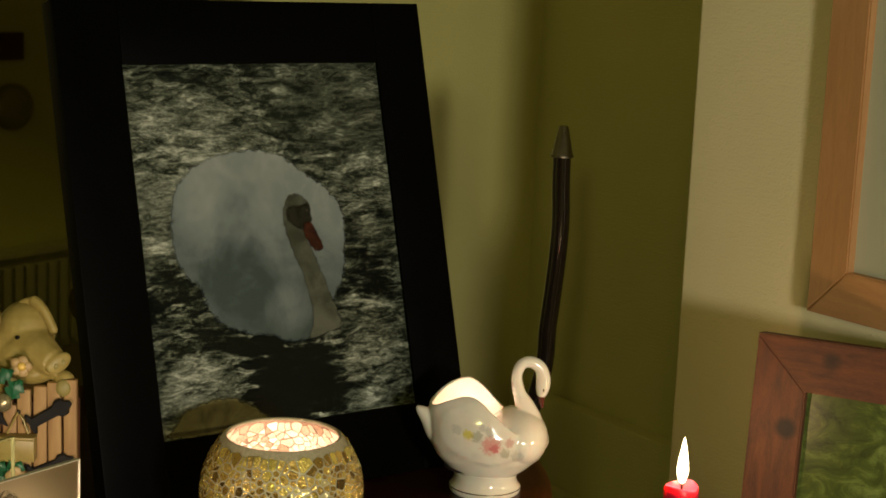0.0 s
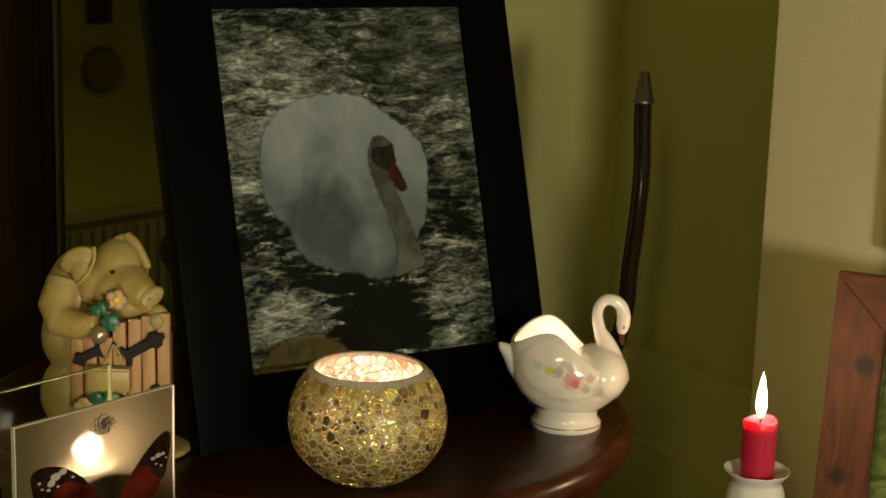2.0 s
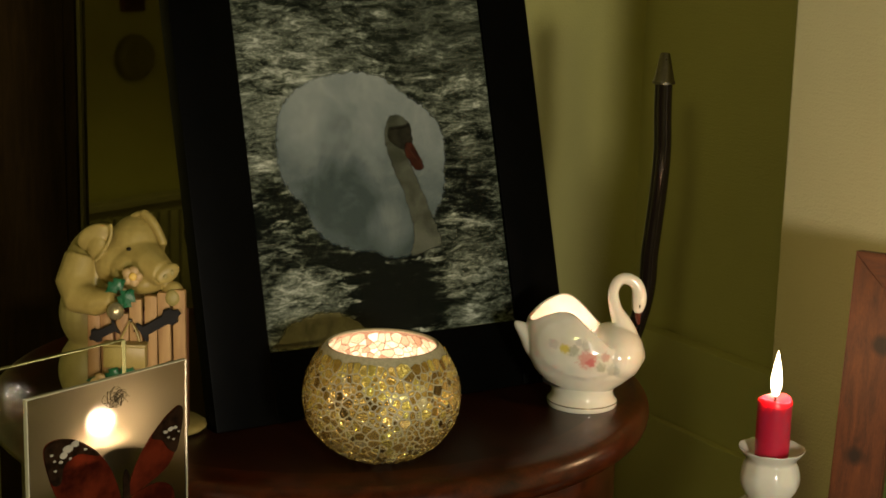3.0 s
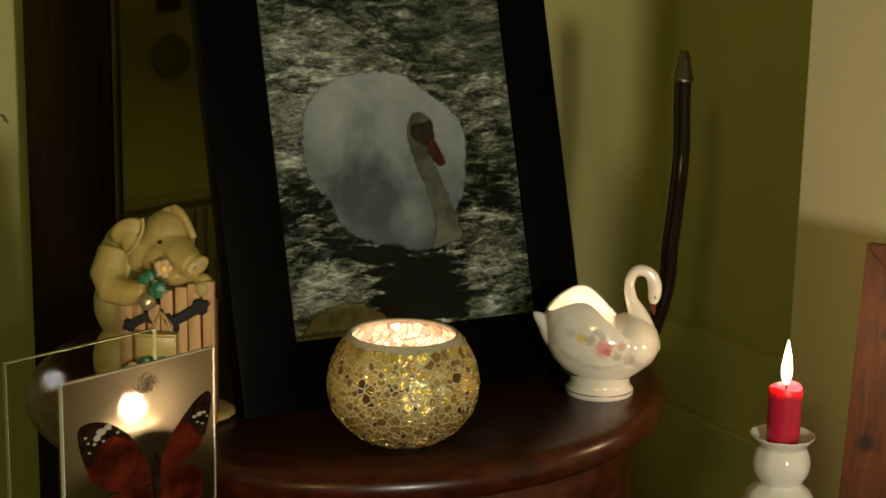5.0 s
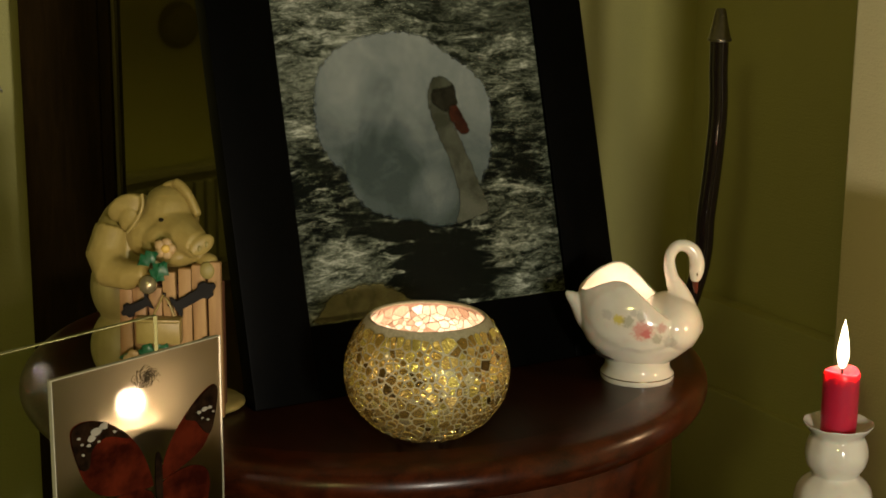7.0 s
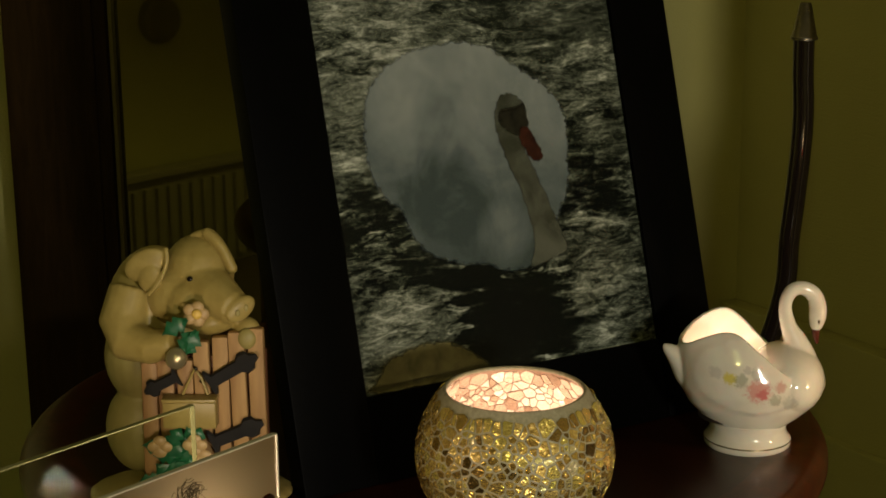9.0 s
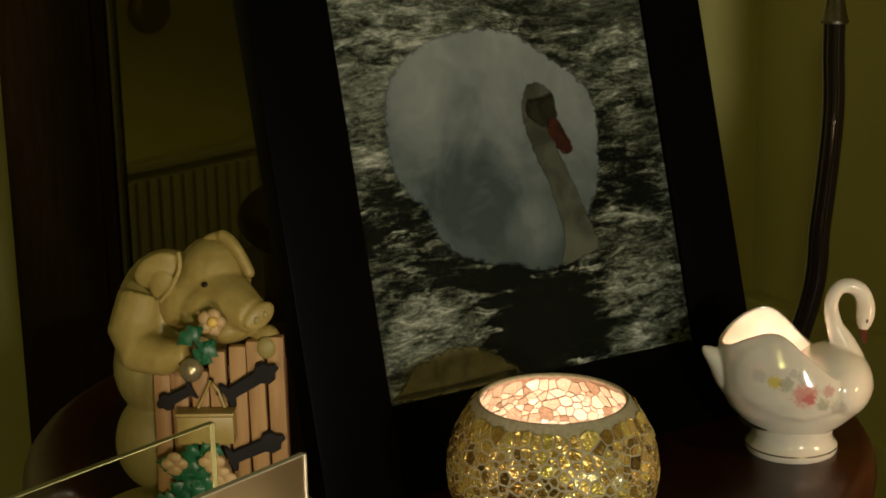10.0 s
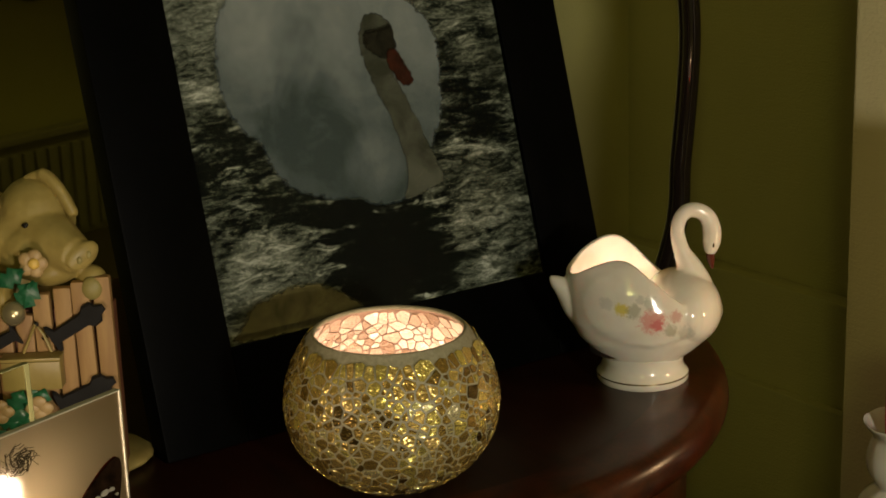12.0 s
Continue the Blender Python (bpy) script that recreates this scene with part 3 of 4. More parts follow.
        return out

    def chip_mesh(bm, corners, up):
        c0 = sum(corners, Vector()) / len(corners)
        lo = [bm.verts.new(c) for c in corners]
        hi = [bm.verts.new(c0 + (c - c0) * 0.965 + up) for c in corners]
        mid = bm.verts.new(c0 + up * 1.1 + (corners[0] - c0) * 0.25 + (corners[1] - c0) * 0.15)
        fs = [bm.faces.new((hi[i], hi[(i + 1) % len(hi)], mid)) for i in range(len(hi))] + [bm.faces.new((lo[i], lo[(i + 1) % len(lo)], hi[(i + 1) % len(lo)], hi[i])) for i in range(len(lo))]
        bmesh.ops.recalc_face_normals(bm, faces=fs)
        if fs[0].normal.dot(up) < 0:
            for f in fs:
                f.normal_flip()

    def chip_mat(name, source, stops, metal, rough):
        k = Nodes(name)
        fac = k.node("ShaderNodeObjectInfo").outputs["Random"] if source == "object" else k.node("ShaderNodeNewGeometry").outputs["Random Per Island"]
        crackle, crinkle = k.noise(k.coords(), 760, 4, 0.7), k.noise(k.coords((1, 1, 1.5)), 560, 1.5, 0.5, 0.4)
        col = k.mix(0.35, k.ramp(fac, stops), k.ramp(crackle, [(0.35, (0.25, 0.19, 0.08)), (0.65, (1.0, 0.9, 0.6))]), "MULTIPLY")
        k.set(Base_Color=col, Metallic=metal, Roughness=rough)
        k.bump(crinkle, 0.62, 0.0016)
        return k.mat

    gold = [(0.0, (0.10, 0.065, 0.015)), (0.1, (0.45, 0.30, 0.08)), (0.4, (0.80, 0.58, 0.18)), (0.7, (0.92, 0.70, 0.26)), (0.88, (0.92, 0.80, 0.22)), (1.0, (0.95, 0.88, 0.62))]
    near = sorted(chips(arc, 0.0030, 0.0695, 0.0036, 0.00042, -0.0002, 0.0006, False, 3), key=lambda c: -c[0].dot(Vector((-0.53, -0.85, 0.1))))
    mat = chip_mat("gold_mosaic_chip", "object", gold, 0.8, 0.16)
    for _, corners, up in near[:300]:
        bm = bmesh.new()
        chip_mesh(bm, corners, up)
        part("mosaic_chip", bm, mat, t)
    bm = bmesh.new()
    for _, corners, up in near[300:]:
        chip_mesh(bm, corners, up)
    tagged(part("mosaic_rest", bm, chip_mat("gold_mosaic_chips", "island", gold, 0.8, 0.16), t), kind="stuff")
    bm = bmesh.new()
    for _, corners, up in chips(inner[1:], 0.012, 0.069, 0.0042, 0.00025, 0.0002, 0.0005, True, 5):
        chip_mesh(bm, corners, up)
    rosy = [(0.0, (0.34, 0.22, 0.15)), (0.3, (0.66, 0.50, 0.41)), (0.65, (0.86, 0.76, 0.68)), (1.0, (0.96, 0.93, 0.90))]
    tagged(part("inside_mosaic", bm, chip_mat("rosy_inner_chips", "island", rosy, 0.25, 0.3), t, "rosy backs of the mosaic chips"), kind="stuff")
    tealight(c + Vector((0, 0, 0.008)), 0.19, "lit tealight burning inside the mosaic bowl")


mosaic_bowl()


# ---- china swan-shaped holder ----
def china_holder():
    c = Vector((0.114, -0.0715, 0.75))
    bm = bmesh.new()
    revolve(bm, [(0, 0), (0.0245, 0), (0.0254, 0.0015), (0.0254, 0.0036)], 48)
    revolve(bm, [(0.0254, 0.0036), (0.0252, 0.0044)], 48, mat=1)
    revolve(bm, [(0.0252, 0.0044), (0.0245, 0.0054), (0.0228, 0.0075), (0.0222, 0.011), (0.0232, 0.016), (0, 0.016)], 48)

    edge = spline([(-0.046, 0, 0.060), (-0.040, 0, 0.0645), (-0.030, 0, 0.0725), (-0.018, 0, 0.0778), (-0.008, 0, 0.0765), (0.004, 0, 0.0665), (0.013, 0, 0.0570), (0.022, 0, 0.050), (0.046, 0, 0.045)], 6)

    def rim(u):
        for p, q in zip(edge, edge[1:]):
            if u <= q.x:
                return p.z + (q.z - p.z) * max(u - p.x, 0) / (q.x - p.x)
        return 0.056

    shape = [(0.012, 0.020, 0.020, 0.0), (0.018, 0.028, 0.024, 0.001), (0.026, 0.037, 0.028, 0.002), (0.036, 0.042, 0.030, 0.002), (0.046, 0.0425, 0.0298, 0.001), (0.056, 0.0415, 0.0275, -0.0005), (0.066, 0.040, 0.0235, -0.0015), (0.08, 0.0385, 0.017, -0.002)]

    def at(z, a, shrink=0.0):
        for p, q in zip(shape, shape[1:]):
            if z <= q[0]:
                break
        k = min(max((z - p[0]) / (q[0] - p[0]), 0), 1)
        ax, by, cx = (p[i] + (q[i] - p[i]) * k for i in (1, 2, 3))
        front = max(math.cos(a), 0.0)
        close = 1 - (1 - math.sqrt(max(1 - (max(z - 0.038, 0) / 0.027) ** 2, 0.2))) * front
        ax, by = ax * close, by * (1 - (1 - close) * 0.7)
        x = cx + (ax - shrink) * math.cos(a)
        wing = max(0.0, 1 - ((x + 0.002) / 0.036) ** 2 - ((z - 0.05) / 0.024) ** 2)
        by += 0.0016 * min(1.0, wing * 6) if shrink == 0 else 0
        return Vector((x, (by - shrink) * math.sin(a), z))

    n, rows = 96, 18

    def shell(b, shrink):
        grid = []
        for i in range(rows + 1):
            row = []
            for j in range(n):
                a = 2 * math.pi * j / n
                top = rim(0.042 * math.cos(a)) - 0.006 * max(0.0, -math.sin(a)) ** 1.5 * (1 - 0.8 * max(0.0, math.cos(a)))
                z = 0.013 + (top - 0.013) * i / rows
                row.append(b.verts.new(at(z, a, shrink)))
            grid.append(row)
        return grid

    def walls(b):
        out, inn = shell(b, 0.0), shell(b, 0.0028)
        for p, q in zip(out, out[1:]):
            for j in range(n):
                b.faces.new((p[j], p[(j + 1) % n], q[(j + 1) % n], q[j]))
        for p, q in zip(inn, inn[1:]):
            for j in range(n):
                b.faces.new((p[j], q[j], q[(j + 1) % n], p[(j + 1) % n]))
        for j in range(n):
            b.faces.new((out[-1][j], out[-1][(j + 1) % n], inn[-1][(j + 1) % n], inn[-1][j]))
        b.faces.new(inn[0])
        b.faces.new(out[0][::-1])

    neck = spline([(0.026, 0, 0.038), (0.0280, 0, 0.050), (0.0265, 0, 0.060), (0.0215, 0, 0.071), (0.0190, 0, 0.083), (0.0220, 0, 0.0917), (0.0284, 0, 0.0938), (0.0350, 0, 0.0900), (0.0377, 0, 0.0824), (0.0377, 0, 0.0758), (0.0372, 0, 0.0705), (0.0370, 0, 0.0685)], 5)
    rad = [0.012, 0.0115, 0.0074, 0.0046, 0.0038, 0.0039, 0.0042, 0.0046, 0.0052, 0.0051, 0.0036, 0.0018]
    radii = []
    for i in range(len(neck)):
        q = i / 5
        a = min(int(q), len(rad) - 2)
        radii.append(rad[a] + (rad[a + 1] - rad[a]) * (q - a))
    tail = spline([(-0.018, 0, 0.026), (-0.0325, 0, 0.040), (-0.0410, 0, 0.0515), (-0.0505, 0, 0.0600)], 3)
    fused([walls, lambda b: ellipsoid(b, (0.0212, 0, 0.0398), (0.0218, 0.0295, 0.0210), seg=40), lambda b: tube(b, neck, radii, 20),
           lambda b: tube(b, tail, [0.007, 0.0085, 0.0092, 0.0092, 0.0088, 0.0080, 0.0068, 0.0052, 0.0034, 0.0012], 16)], 0.0008, 0, bm)
    tube(bm, [(0.0370, 0, 0.0705), (0.0374, 0, 0.065), (0.0382, 0, 0.0605)], [0.0026, 0.0021, 0.0008], 10, mat=2)
    for side in (-1, 1):
        ellipsoid(bm, (0.0378, side * 0.0047, 0.0750), (0.0006, 0.0004, 0.0016), mat=1, seg=10)
    ob = part("swan_candle_holder", bm, [SPRIG, GILT, plain("dark_red_glaze", (0.09, 0.02, 0.012), 0.25)], None, "", 50)
    ob.matrix_world = Matrix.Translation(c) @ pose(0, 0, 0, 0, 0, -32)
    tagged(ob, "white glazed china swan candle holder with painted roses", "candle holder")
    tealight(c + Vector((-0.0085, 0.0053, 0.017)), 0.045, "lit tealight burning inside the china holder")


china_holder()


# ---- red candle in a china candlestick ----
def candlestick():
    c = Vector((0.177, -0.203, 0.0))
    t = thing("candlestick", Matrix.Translation(c + Vector((0, 0, 0.60))), "white china candlestick with fluted drip rim", "candlestick")
    prof = [(0, 0), (0.036, 0), (0.037, 0.006), (0.030, 0.012), (0.022, 0.03), (0.021, 0.05), (0.0245, 0.07), (0.0265, 0.083), (0.0235, 0.103), (0.0155, 0.1115), (0.0160, 0.1145),
            (0.0192, 0.120), (0.0202, 0.127), (0.0186, 0.1345), (0.0168, 0.139), (0.0195, 0.143), (0.0222, 0.1465), (0.0215, 0.147), (0.0165, 0.142), (0.012, 0.14), (0, 0.139)]
    bm = bmesh.new()
    revolve(bm, [(p.x, p.z) for p in spline([(r, 0, z) for r, z in prof], 3)], 80, wobble=lambda a, r, z: (1 + (0.004 * math.sin(10 * a) if z > 0.141 and r > 0.018 else 0.009 * math.sin(9 * a + 60 * z)), 0.0003 * math.sin(10 * a) if z > 0.145 else 0))
    part("stem", bm, CHINA, t, "", 60)
    t = thing("candle", Matrix.Translation(c + Vector((0, 0, 0.739))), "short red candle burning in the candlestick", "candle")
    bm = bmesh.new()
    revolve(bm, [(0, 0), (0.0112, 0), (0.0116, 0.01), (0.0116, 0.038), (0.0118, 0.0415), (0.0108, 0.0432), (0.0095, 0.042), (0.006, 0.0395), (0, 0.039)], 40,
            wobble=lambda a, r, z: (1.0, 0.0012 * math.sin(a * 2 + 1) if z > 0.04 else 0))
    part("wax", bm, REDWAX, t, "red wax with melted rim", 60)
    bm = bmesh.new()
    tube(bm, [(0, 0, 0.038), (0.0002, 0, 0.044), (0.0008, 0, 0.048)], [0.0009, 0.0009, 0.0007], 8)
    part("wick", bm, SOOT, t)
    bm = bmesh.new()
    flame(bm, 0.033, 0.0039)
    bmesh.ops.translate(bm, vec=(0, 0, 0.044), verts=bm.verts)
    f = part("flame", bm, FLAME, t, "tall bright yellow flame", 180)
    f.visible_shadow = False
    lamp("candle_light", "POINT", c + Vector((0, 0, 0.80)), 0.29, (1.0, 0.62, 0.30), 0.006)


candlestick()


# ---- pictures on and against the chimney breast ----
def box_frame(name, m, w, h, bar, thick, mat, label, picture, picture_label, glass=False):
    """A mitred frame; origin at the lower left corner of the back, facing -y."""
    t = thing(name, m, label, "picture frame")
    for side, ang, length, at in (("frame_side", 0, h, (0, 0)), ("frame_side", 180, h, (w, h)), ("frame_rail", 90, w, (0, h)), ("frame_rail", -90, w, (w, 0))):
        bm = bmesh.new()
        pts = [(0, 0), (bar, bar), (bar, length - bar), (0, length)]
        f = [bm.verts.new((x, -thick, z)) for x, z in pts]
        b = [bm.verts.new((x, 0, z)) for x, z in pts]
        bm.faces.new(f[::-1]), bm.faces.new(b)
        for i in range(4):
            bm.faces.new((f[i], f[(i + 1) % 4], b[(i + 1) % 4], b[i]))
        bmesh.ops.recalc_face_normals(bm, faces=bm.faces)
        bmesh.ops.bevel(bm, geom=[e for e in bm.edges if abs(e.verts[0].co.y + thick) < 1e-6 and abs(e.verts[1].co.y + thick) < 1e-6], offset=0.0012, segments=2, affect="EDGES")
        ob = part(side, bm, mat, t, "", 40)
        ob.matrix_local = Matrix.Translation((at[0], 0, at[1])) @ pose(0, 0, 0, 0, ang, 0)
    bm = bmesh.new()
    box(bm, bar - 0.003, -thick * 0.45, bar - 0.003, w - bar + 0.003, -thick * 0.35, h - bar + 0.003)
    part("picture", bm, picture, t, picture_label)
    return t


MOUNT = speckled("grey_mount", (0.36, 0.38, 0.27), (0.41, 0.42, 0.31), 0.35, 8, 0.0)
box_frame("hanging_frame", pose(0.386, -0.127, 0.866, 0, 0, -90), 0.30, 0.34, 0.036, 0.014, OAK, "pale oak picture frame hanging on the wall", MOUNT, "pale grey mount board")
kg = Nodes("grass_photograph")
gv = kg.coords((1, 1, 1.6))
gf = kg.math("ADD", kg.math("MULTIPLY", kg.noise(gv, 40, 6, 0.7, 1.0), 0.6), kg.math("MULTIPLY", kg.noise(gv, 12, 3), 0.4))
kg.set(Base_Color=kg.ramp(gf, [(0.36, (0.01, 0.018, 0.004)), (0.5, (0.06, 0.085, 0.014)), (0.66, (0.2, 0.26, 0.07))]), Roughness=0.3)
box_frame("standing_frame", Matrix.Translation((0.2826, -0.158, 0.60)) @ pose(0, 0, 0, 0, 0, -62) @ pose(0, 0, 0, -7), 0.155, 0.262, 0.038, 0.016, REDWOOD,
          "red stained knotty pine frame standing against the wall", kg.mat, "print of rough green grass")

# low cabinet that carries the candlestick and the standing frame
bm = bmesh.new()
box(bm, 0.13, -0.5, 0.0, 0.382, -0.12, 0.60, 0.004)
tagged(part("low_cabinet", bm, DARKWOOD, None, "", 40), "low dark wooden cabinet beside the chimney breast", "cabinet")


# ---- curved rod in the corner ----
def rod():
    t = thing("walking_stick", pose(0.3585, 0.157, 0), "curved glossy black stick with pointed pewter cap", "walking stick")
    pts = [(-0.20, 0.13, 0.0), (-0.135, 0.088, 0.3), (-0.060, 0.040, 0.55), (-0.0085, 0.006, 0.724), (-0.001, 0.001, 0.799), (0.003, -0.003, 0.877), (0.002, -0.002, 0.924), (0.0015, -0.002, 0.952)]
    c = spline(pts, 8)
    bm = bmesh.new()
    tube(bm, c, [0.0081] * len(c), 20)
    part("shaft", bm, plain("black_gloss", (0.012, 0.008, 0.006), 0.08, Coat_Weight=0.5), t, "glossy black curved shaft", 60)
    bm = bmesh.new()
    revolve(bm, [(0, 0.0), (0.0102, 0.0), (0.0104, 0.002), (0.0094, 0.003), (0.0046, 0.026), (0.0036, 0.0275), (0, 0.028)], 32)
    bmesh.ops.translate(bm, vec=(0.0015, -0.002, 0.948), verts=bm.verts)
    part("cap", bm, PEWTER, t, "brushed pewter pointed cap", 40)


rod()


# ---- glass butterfly tealight holder ----
def glass_holder():
    base = Vector((-0.2745, -0.1650, 0.732))
    yaw = 18.3
    t = thing("glass_panel_candle_holder", Matrix.Translation(base) @ pose(0, 0, 0, 0, 0, yaw) @ Matrix.Scale(0.931, 4), "two-panel glass tealight holder with a red winged print", "candle holder")
    w, h = 0.1165, 0.1235
    k = Nodes("frosted_film")
    out = k.tree.nodes["Material Output"]
    mottled = k.noise(k.coords(), 25, 3)
    col = k.ramp(mottled, [(0.3, (0.044, 0.036, 0.020)), (0.7, (0.062, 0.051, 0.029))])
    tl = k.node("ShaderNodeBsdfTranslucent", {0: col})
    df = k.node("ShaderNodeBsdfDiffuse", {0: col})
    mixed = k.node("ShaderNodeMixShader", {0: 0.05, 1: tl.outputs[0], 2: df.outputs[0]})
    clear = k.node("ShaderNodeBsdfRefraction", {"Color": (1.0, 0.9, 0.72, 1), "Roughness": 0.55, "IOR": 1.45})
    some = k.node("ShaderNodeMixShader", {0: 0.22, 1: mixed.outputs[0], 2: clear.outputs[0]})
    k.tree.links.new(some.outputs[0], out.inputs[0])
    bm = bmesh.new()
    box(bm, -w / 2, 0, 0, w / 2, 0.0035, h, 0.0005)
    bmesh.ops.delete(bm, geom=[f for f in bm.faces if f.calc_area() > w * h * 0.5], context="FACES")
    edge_glass = plain("glass_edge", (0.55, 0.52, 0.40), 0.1, Coat_Weight=0.6)
    front = part("front_panel", bm, edge_glass, t, "frosted glass panel with red wings")
    front.visible_shadow = False
    bm = bmesh.new()
    bm.faces.new([bm.verts.new(p) for p in ((-w / 2 + 0.0005, 0.0012, 0.0005), (w / 2 - 0.0005, 0.0012, 0.0005), (w / 2 - 0.0005, 0.0012, h - 0.0005), (-w / 2 + 0.0005, 0.0012, h - 0.0005))])
    part("frosted_film", bm, k.mat, front, "frosted film on the back of the glass")

    def stain(name, a, b, scale):
        k = Nodes(name)
        c = k.ramp(k.noise(k.coords(), scale, 4, 0.6), [(0.38, a), (0.62, b)])
        tl = k.node("ShaderNodeBsdfTranslucent", {0: c})
        df = k.node("ShaderNodeBsdfDiffuse", {0: c})
        mx = k.node("ShaderNodeMixShader", {0: 0.6, 1: tl.outputs[0], 2: df.outputs[0]})
        k.tree.links.new(mx.outputs[0], k.tree.nodes["Material Output"].inputs[0])
        return k.mat

    rust, soot, pale = stain("rust_stain", (0.035, 0.006, 0.003), (0.13, 0.020, 0.008), 38), stain("dark_stain", (0.012, 0.007, 0.004), (0.035, 0.018, 0.01), 120), stain("pale_stain", (0.5, 0.45, 0.36), (0.6, 0.55, 0.45), 60)
    shapes = (("wing_shape", rust, [(-0.0475, 0.0905), (-0.040, 0.0955), (-0.026, 0.0925), (-0.0125, 0.0835), (-0.001, 0.0695), (0.0065, 0.050), (0.004, 0.0455), (-0.020, 0.0475), (-0.035, 0.055), (-0.043, 0.070)]),
              ("wing_shape", rust, [(0.0125, 0.0485), (0.016, 0.0615), (0.025, 0.0755), (0.040, 0.0895), (0.0515, 0.0955), (0.0545, 0.090), (0.0515, 0.075), (0.0455, 0.0615), (0.034, 0.054), (0.02, 0.049)]),
              ("lower_wing_shape", rust, [(0.004, 0.044), (-0.020, 0.046), (-0.034, 0.038), (-0.036, 0.024), (-0.022, 0.013), (-0.004, 0.016), (0.006, 0.032)]),
              ("lower_wing_shape", rust, [(0.0135, 0.046), (0.034, 0.0505), (0.0465, 0.044), (0.0465, 0.028), (0.036, 0.018), (0.020, 0.018), (0.012, 0.032)]))
    for name, mat, outline in shapes:
        bm = bmesh.new()
        patch(bm, outline, 0.0003)
        bmesh.ops.translate(bm, vec=(0, 0.001, 0), verts=bm.verts)
        part(name, bm, mat, front)
    tips = ([(-0.0475, 0.0905), (-0.040, 0.0955), (-0.026, 0.0925), (-0.0125, 0.0835), (-0.010, 0.079), (-0.024, 0.0835), (-0.034, 0.079), (-0.037, 0.069), (-0.0435, 0.071)],
            [(0.030, 0.0805), (0.040, 0.0895), (0.0515, 0.0955), (0.0545, 0.090), (0.0515, 0.075), (0.048, 0.067), (0.043, 0.070), (0.038, 0.0765)])
    for outline in tips:
        bm = bmesh.new()
        patch(bm, outline, 0.0006)
        part("wing_tip", bm, soot, front)
    rnd = random.Random(4)
    for x, z, r in ((-0.031, 0.0885, 0.0036), (-0.0265, 0.0905, 0.003), (-0.0345, 0.0855, 0.0026), (-0.043, 0.0875, 0.0012), (-0.041, 0.0835, 0.001), (-0.0365, 0.082, 0.0013), (-0.030, 0.0825, 0.0010), (-0.0195, 0.0855, 0.0012),
                    (-0.0405, 0.0775, 0.001), (0.040, 0.0815, 0.0016), (0.044, 0.0825, 0.002), (0.048, 0.0825, 0.0014), (0.0465, 0.0755, 0.001), (0.0425, 0.0775, 0.0009), (0.0505, 0.0795, 0.0009)):
        bm = bmesh.new()
        patch(bm, [(x + r * rnd.uniform(0.75, 1.2) * math.cos(a), z + 0.7 * r * rnd.uniform(0.75, 1.2) * math.sin(a)) for a in (2 * math.pi * i / 7 for i in range(7))], 0.0009, n=3)
        part("pale_spot", bm, pale, front)
    bm = bmesh.new()
    patch(bm, [(0.0085, 0.064), (0.0115, 0.063), (0.0125, 0.045), (0.0105, 0.020), (0.0085, 0.030), (0.0075, 0.048)], 0.0009)
    part("dark_body_stripe", bm, soot, front)
    bm = bmesh.new()
    for i in range(26):
        a, r = i * 2.4, 0.0022 + 0.004 * rnd.random()
        p = [(0.0035 + 0.0065 * math.cos(a) * rnd.random() + r * math.cos(q), -0.0002, 0.111 + 0.004 * math.sin(a) * rnd.random() + 0.8 * r * math.sin(q)) for q in (0.5 * j + a for j in range(8))]
        tube(bm, p, [0.00016] * 8, 4)
    part("scribbled_print", bm, stain("faint_stain", (0.05, 0.04, 0.026), (0.07, 0.056, 0.036), 60), front, "faint scribbled grey print")
    bm = bmesh.new()
    box(bm, -0.0560, 0.060, 0, 0.0600, 0.0635, h, 0.0005)
    for f in bm.faces:
        f.material_index = 0 if f.calc_area() > 0.004 else 1
    part("back_panel", bm, [PANEL_GLASS, plain("greenish_glass_edge", (0.20, 0.20, 0.09), 0.2)], t, "clear glass panel with greenish edges").visible_shadow = False
    bm = bmesh.new()
    box(bm, -w / 2, 0.0046, 0.0, w / 2, 0.0596, 0.006, 0.001)
    part("glass_base", bm, GLASS, t)
    bm = bmesh.new()
    box(bm, -0.018, 0.006, 0.0063, 0.028, 0.046, 0.066, 0.002)
    part("glass_block", bm, GLASS, t, "clear glass block under the tealight")
    m = t.matrix_world @ Matrix.Translation((0.005, 0.0252, 0.0663))
    tealight(m.translation, 0.40, "lit tealight burning between two glass panels")


glass_holder()
bm = bmesh.new()
box(bm, -0.10, -0.10, 0.0, 0.062, 0.065, 0.732, 0.004, pose(-0.2745, -0.165, 0, 0, 0, 18.3))
tagged(part("side_stand", bm, DARKWOOD, None, "", 40), "dark wooden stand under the glass tealight holder", "stand")


